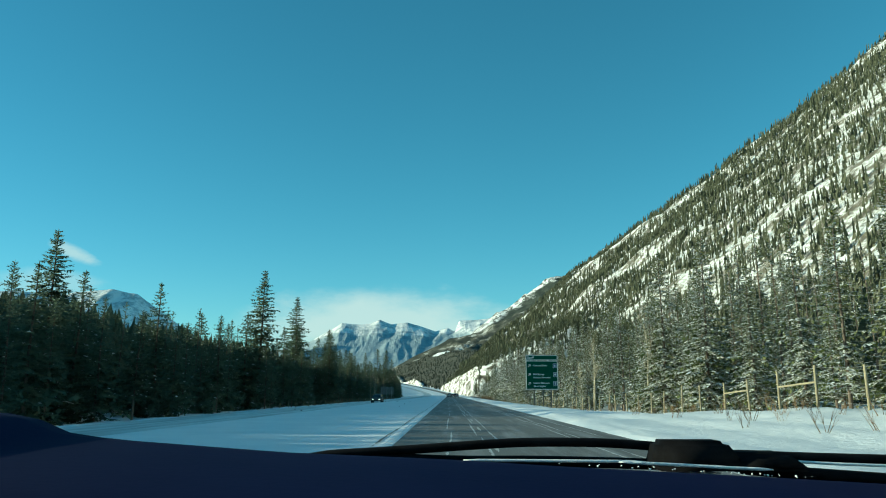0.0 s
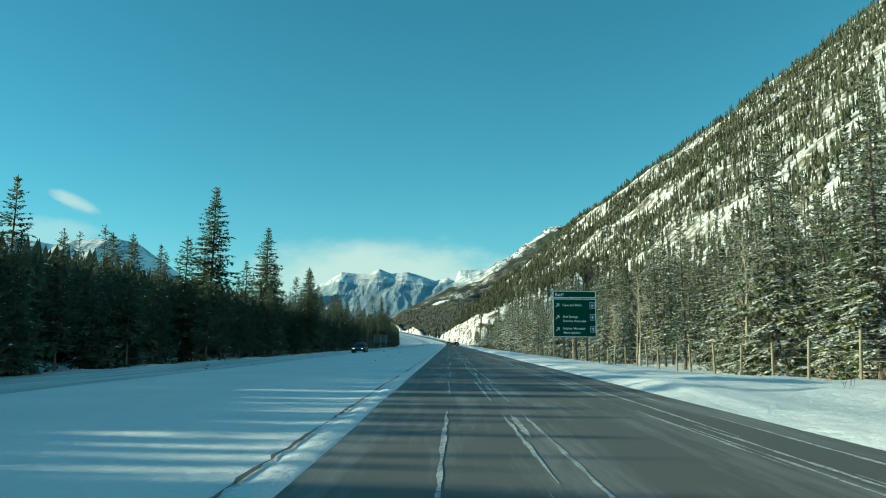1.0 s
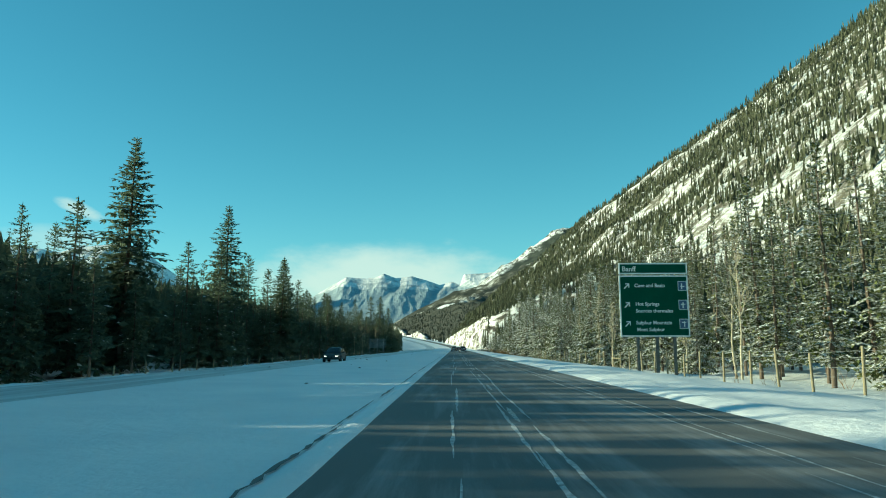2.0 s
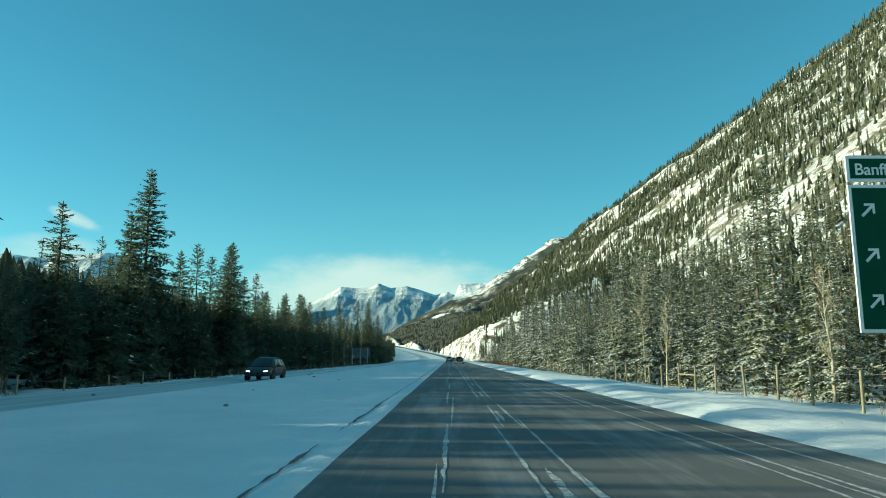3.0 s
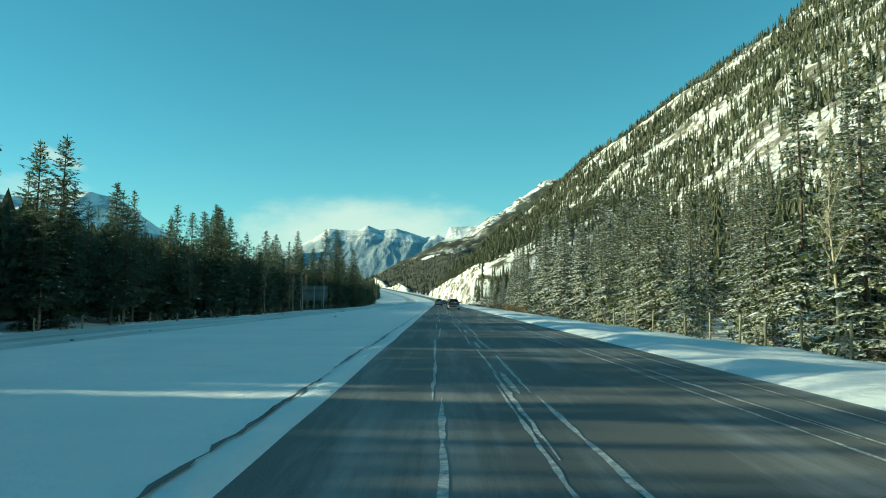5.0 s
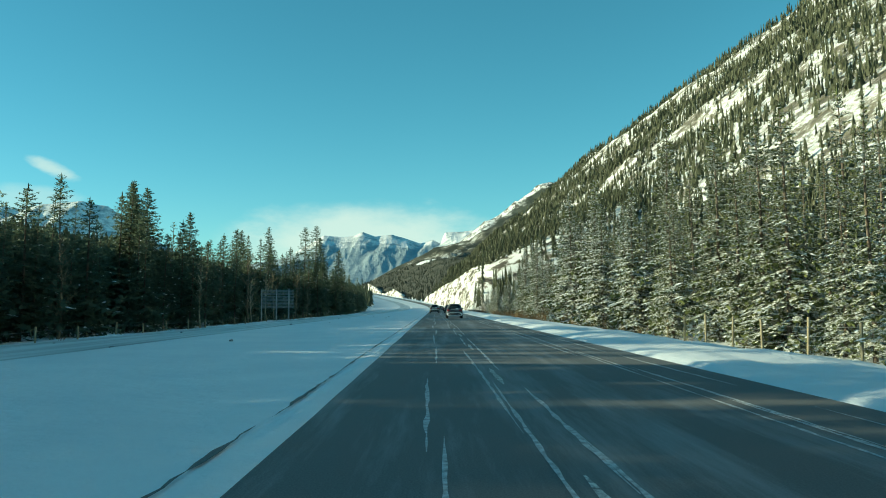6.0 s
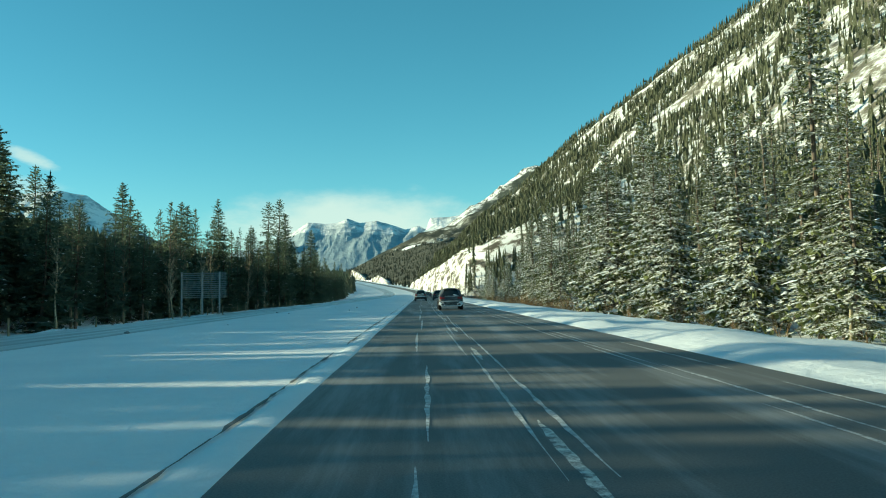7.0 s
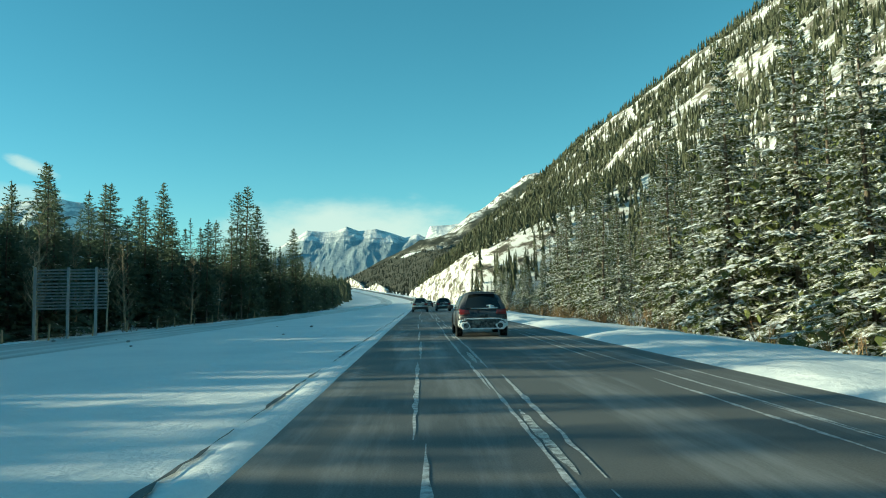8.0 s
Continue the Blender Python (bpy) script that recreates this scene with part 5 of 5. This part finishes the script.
def shrub_mesh(seed):
    rng = random.Random(seed)
    vs, fs = [], []
    for _ in range(5):
        a = rng.uniform(0, 7)
        limb(vs, fs, rng, (rng.uniform(-0.2, 0.2), rng.uniform(-0.2, 0.2), -0.1), (math.cos(a) * 0.5, math.sin(a) * 0.5, 1), rng.uniform(0.5, 1.0), 0.012, 1, 0.5)
    return mesh_of("shrub", vs, fs)


shrub_kinds = [shrub_mesh(s) for s in range(90, 94)]
for me in shrub_kinds:
    me.materials.append(twig_bark)
rng = random.Random(23)
for k in range(250):
    if k < 36:
        x, y = rng.uniform(10.5, 19), rng.uniform(18, 46)
    elif k < 70:
        x, y = rng.uniform(17, 22), rng.uniform(46, 205)
    elif k < 145:
        x, y = rng.uniform(14, 18), rng.uniform(205, 330)
    elif k < 175:
        x, y = rng.uniform(-26, -21), rng.uniform(60, 320)
    else:
        x, y = rng.uniform(13.5, 16.5), rng.uniform(238, 350)
    ob = tagged(new("shrub", shrub_kinds[k % 4]), "bare brown twiggy shrub poking out of the snow", "shrub", "shrubs in the verge")
    s = rng.uniform(0.6, 1.3) * (1.5 if 70 <= k < 145 else 1.9 if k >= 175 else 1)
    ob.matrix_basis = pose(x, y, float(land(np.float64(x), np.float64(y))), 0, 0, rng.uniform(0, 360)) @ Matrix.Diagonal((s, s, s, 1))


# clods of dirty ice dropped on the far lanes and the median
def clod_mesh(seed):
    rng = random.Random(seed)
    bm = bmesh.new()
    bmesh.ops.create_icosphere(bm, subdivisions=2, radius=0.5)
    for v in bm.verts:
        v.co *= rng.uniform(0.75, 1.2)
    me = bpy.data.meshes.new("ice_clod")
    bm.to_mesh(me)
    bm.free()
    me.materials.append(dirty_ice)
    return me


dirty_ice = stained("dirty_ice", (0.14, 0.14, 0.14), (0.4, 0.42, 0.43), 14, 0.4, 0.65, 0.7)
clod_kinds = [clod_mesh(s) for s in (101, 102, 103)]
rng = random.Random(29)
for k in range(34):
    x, y = rng.uniform(-16.5, -5), rng.uniform(60, 245)
    s = rng.uniform(0.06, 0.2)
    ob = tagged(new("ice_clod", clod_kinds[k % 3]), "small lump of dirty ice lying on the snow", "ice clod", "clods of ice")
    base = -0.2 if x < -11.5 else float(land(np.float64(x), np.float64(y)))
    ob.matrix_basis = pose(x, y, base + s * 0.2, 0, 0, rng.uniform(0, 360)) @ Matrix.Diagonal((s * rng.uniform(0.8, 1.6), s, s * 0.6, 1))


# ---- the car at the start of the drive: dashboard, wipers and bonnet ----
def rail_mesh(name, pts, r, flat=1.0, sides=8):
    """A rod of elliptic section through a few points, smoothed."""
    fine = []
    for k in range(len(pts) - 1):
        a, b, c, d = (Vector(pts[max(0, min(len(pts) - 1, k + j))]) for j in (-1, 0, 1, 2))
        for i in range(6):
            t = i / 6
            fine.append(0.5 * (2 * b + (c - a) * t + (2 * a - 5 * b + 4 * c - d) * t * t + (3 * b - a - 3 * c + d) * t ** 3))
    fine.append(Vector(pts[-1]))
    rings = []
    for k, p in enumerate(fine):
        end = min(1.0, 0.35 + 0.3 * min(k, len(fine) - 1 - k))
        rings.append([(p.x, p.y + r * end * math.cos(2 * math.pi * j / sides), p.z + r * flat * end * math.sin(2 * math.pi * j / sides)) for j in range(sides)])
    return loft(name, rings)


def front_car():
    car = tagged(new("car"), "dark navy car front with dashboard, bonnet and snowy wipers", "car")
    dash = stained("navy_dashboard", (0.0025, 0.006, 0.04), (0.004, 0.008, 0.045), 7, 0.4, 0.7, 0.8, 0, 0.03)
    relief(dash, grain(dash, 90, 3), 0.15, 0.002)
    wiper_black = stained("wiper_black", (0.004, 0.004, 0.005), (0.012, 0.012, 0.014), 20, 0.4, 0.7, 0.8, 0, 0.08)
    coat = paint("navy_bonnet_paint", (0.01, 0.015, 0.035))
    # dashboard top: falls from the instrument hood on one side to the other
    rows = []
    for y, drop in ((-0.15, 0.085), (0.1, 0.05), (0.25, 0.022), (0.45, 0.008), (0.65, 0.002), (0.77, 0.0), (0.8, 0.001), (0.82, 0.02), (0.83, 0.12)):
        line = []
        for k in range(41):
            x = -0.72 + 1.44 * k / 40
            z = float(np.interp(x, [-0.72, -0.516, -0.466, -0.438, -0.382, -0.188, -0.007, 0.13, 0.319, 0.536, 0.72], [1.252, 1.2505, 1.241, 1.228, 1.22, 1.2065, 1.1995, 1.192, 1.1834, 1.1723, 1.165]))
            line.append((x, y, z - drop))
        rows.append(line)
    part("dashboard", loft("dashboard", rows, True, False, False), dash, car, "dark navy grained dashboard top")
    part("cowl", loft("cowl", [[(-0.7 + 1.4 * k / 20, y, z - 0.02 * (k / 20)) for k in range(21)] for y, z in ((0.82, 1.165), (0.9, 1.168), (1.0, 1.166), (1.06, 1.15))], True, False, False), wiper_black, car)
    for pts, r, flat in (([(-0.193, 0.95, 1.189), (-0.072, 0.95, 1.196), (0.042, 0.95, 1.204), (0.118, 0.95, 1.2075), (0.216, 0.95, 1.2065), (0.31, 0.95, 1.2)], 0.008, 0.75),
                         ([(-0.132, 0.95, 1.188), (0.004, 0.95, 1.183), (0.117, 0.95, 1.183), (0.23, 0.95, 1.181), (0.29, 0.95, 1.179)], 0.009, 0.8),
                         ([(0.36, 0.95, 1.194), (0.456, 0.95, 1.19), (0.581, 0.95, 1.187), (0.66, 0.95, 1.185)], 0.009, 0.7),
                         ([(0.36, 0.93, 1.179), (0.444, 0.93, 1.172), (0.566, 0.93, 1.164), (0.65, 0.93, 1.159)], 0.01, 0.8)):
        part("wiper_blade", rail_mesh("wiper_blade", pts, r, flat), wiper_black, car, "black wiper blade")
    # pivot covers: flat on top, sloping away to the outside
    for x, wide, high in ((0.318, 0.118, 0.036), (0.404, 0.1, 0.022)):
        bm = bmesh.new()
        bmesh.ops.create_cube(bm, size=1, matrix=Matrix.Translation((x, 0.92, 1.177 + high / 2)) @ Matrix.Diagonal((wide, 0.07, high, 1)))
        for v in bm.verts:
            if v.co.z > 1.178 + high / 2:
                v.co.x += -0.026 if v.co.x > x else 0.008
                v.co.y += 0.012 if v.co.y < 0.92 else -0.012
        bmesh.ops.bevel(bm, geom=bm.edges[:], offset=0.006, segments=3, affect="EDGES")
        bm.faces.ensure_lookup_table()
        for f in bm.faces:
            f.smooth = True
        part("wiper_pivot", bm, wiper_black, car, "moulded black wiper pivot cover")
    for pts in ([(0.018, 0.925, 1.1862), (0.09, 0.925, 1.186), (0.15, 0.925, 1.1858), (0.255, 0.925, 1.1854)], [(0.14, 0.91, 1.178), (0.221, 0.91, 1.174), (0.3, 0.91, 1.1735), (0.345, 0.91, 1.173)],
                [(0.43, 0.925, 1.187), (0.5, 0.925, 1.1835), (0.58, 0.925, 1.181), (0.65, 0.925, 1.18)], [(0.2, 0.84, 1.1925), (0.27, 0.84, 1.1895), (0.33, 0.84, 1.1865), (0.38, 0.84, 1.1845)]):
        part("snow_line", rail_mesh("snow_line", pts, 0.0034, 0.6, 6), bough_snow, car, "thin line of snow")
    crumbs = random.Random(8)
    for _ in range(34):
        x = crumbs.uniform(0.1, 0.42)
        bm = bmesh.new()
        bmesh.ops.create_icosphere(bm, subdivisions=1, radius=crumbs.uniform(0.0005, 0.0013))
        for v in bm.verts:
            v.co *= crumbs.uniform(0.7, 1.3)
        part("snow_crumb", bm, bough_snow, car).location = (x, 0.83, 1.194 - 0.05 * (x - 0.1) + crumbs.uniform(-0.002, 0.001))
    part("bonnet", loft("bonnet", [[(w * (k / 12 * 2 - 1), y, z - 0.05 * (k / 6 - 1) ** 4) for k in range(13)] for y, z, w in ((1.04, 1.12, 0.7), (1.3, 1.1, 0.76), (1.6, 1.06, 0.78), (1.85, 0.99, 0.76), (2.0, 0.9, 0.7), (2.06, 0.78, 0.64))], True, False, False), coat, car)
    body = [ring(-2.3, 0.6, 0.4, 0.8, 4), ring(-2.2, 0.78, 0.32, 0.95, 5), ring(-1.2, 0.86, 0.24, 0.98, 6), ring(0.0, 0.87, 0.24, 0.98, 6), ring(1.0, 0.87, 0.24, 0.98, 6), ring(1.7, 0.84, 0.26, 0.92, 5), ring(2.02, 0.76, 0.3, 0.8, 4), ring(2.1, 0.6, 0.36, 0.66, 4)]
    part("body", loft("body", body), coat, car)
    # roof and pillars of the cabin, out of view, added to shade the dashboard
    part("roof", loft("roof", [[(x, y, z - 0.05 * abs(x / 0.6) ** 3) for x in np.linspace(-0.6, 0.6, 9).tolist()] + [(x, y, z - 0.04 - 0.05 * abs(x / 0.6) ** 3) for x in np.linspace(0.6, -0.6, 9).tolist()]
                               for y, z in ((-2.1, 1.42), (-1.6, 1.5), (-0.8, 1.53), (-0.1, 1.52), (0.1, 1.5))]), coat, car)
    for s in (-1, 1):
        for (xa, ya, za), (xb, yb, zb) in (((0.8, 0.85, 0.94), (0.6, 0.06, 1.46)), ((0.84, -0.75, 0.94), (0.62, -0.7, 1.49)), ((0.8, -2.15, 0.9), (0.6, -2.0, 1.4))):
            part("pillar", rail_mesh("pillar", [(s * xa, ya, za), (s * (xa + xb) / 2 + s * 0.02, (ya + yb) / 2, (za + zb) / 2), (s * xb, yb, zb)], 0.05, 0.6), coat, car)
    for s in (-1, 1):
        wheel(car, s * 0.78, 1.32, 0.33, 0.21)
        wheel(car, s * 0.78, -1.4, 0.33, 0.21)
        part("head_light", patch("head_light", [(s * 0.4, 2.07, 0.6), (s * 0.74, 1.92, 0.64), (s * 0.74, 1.88, 0.76), (s * 0.42, 2.04, 0.72)], (0, 0.04, 0.01)), head_white, car)


front_car()
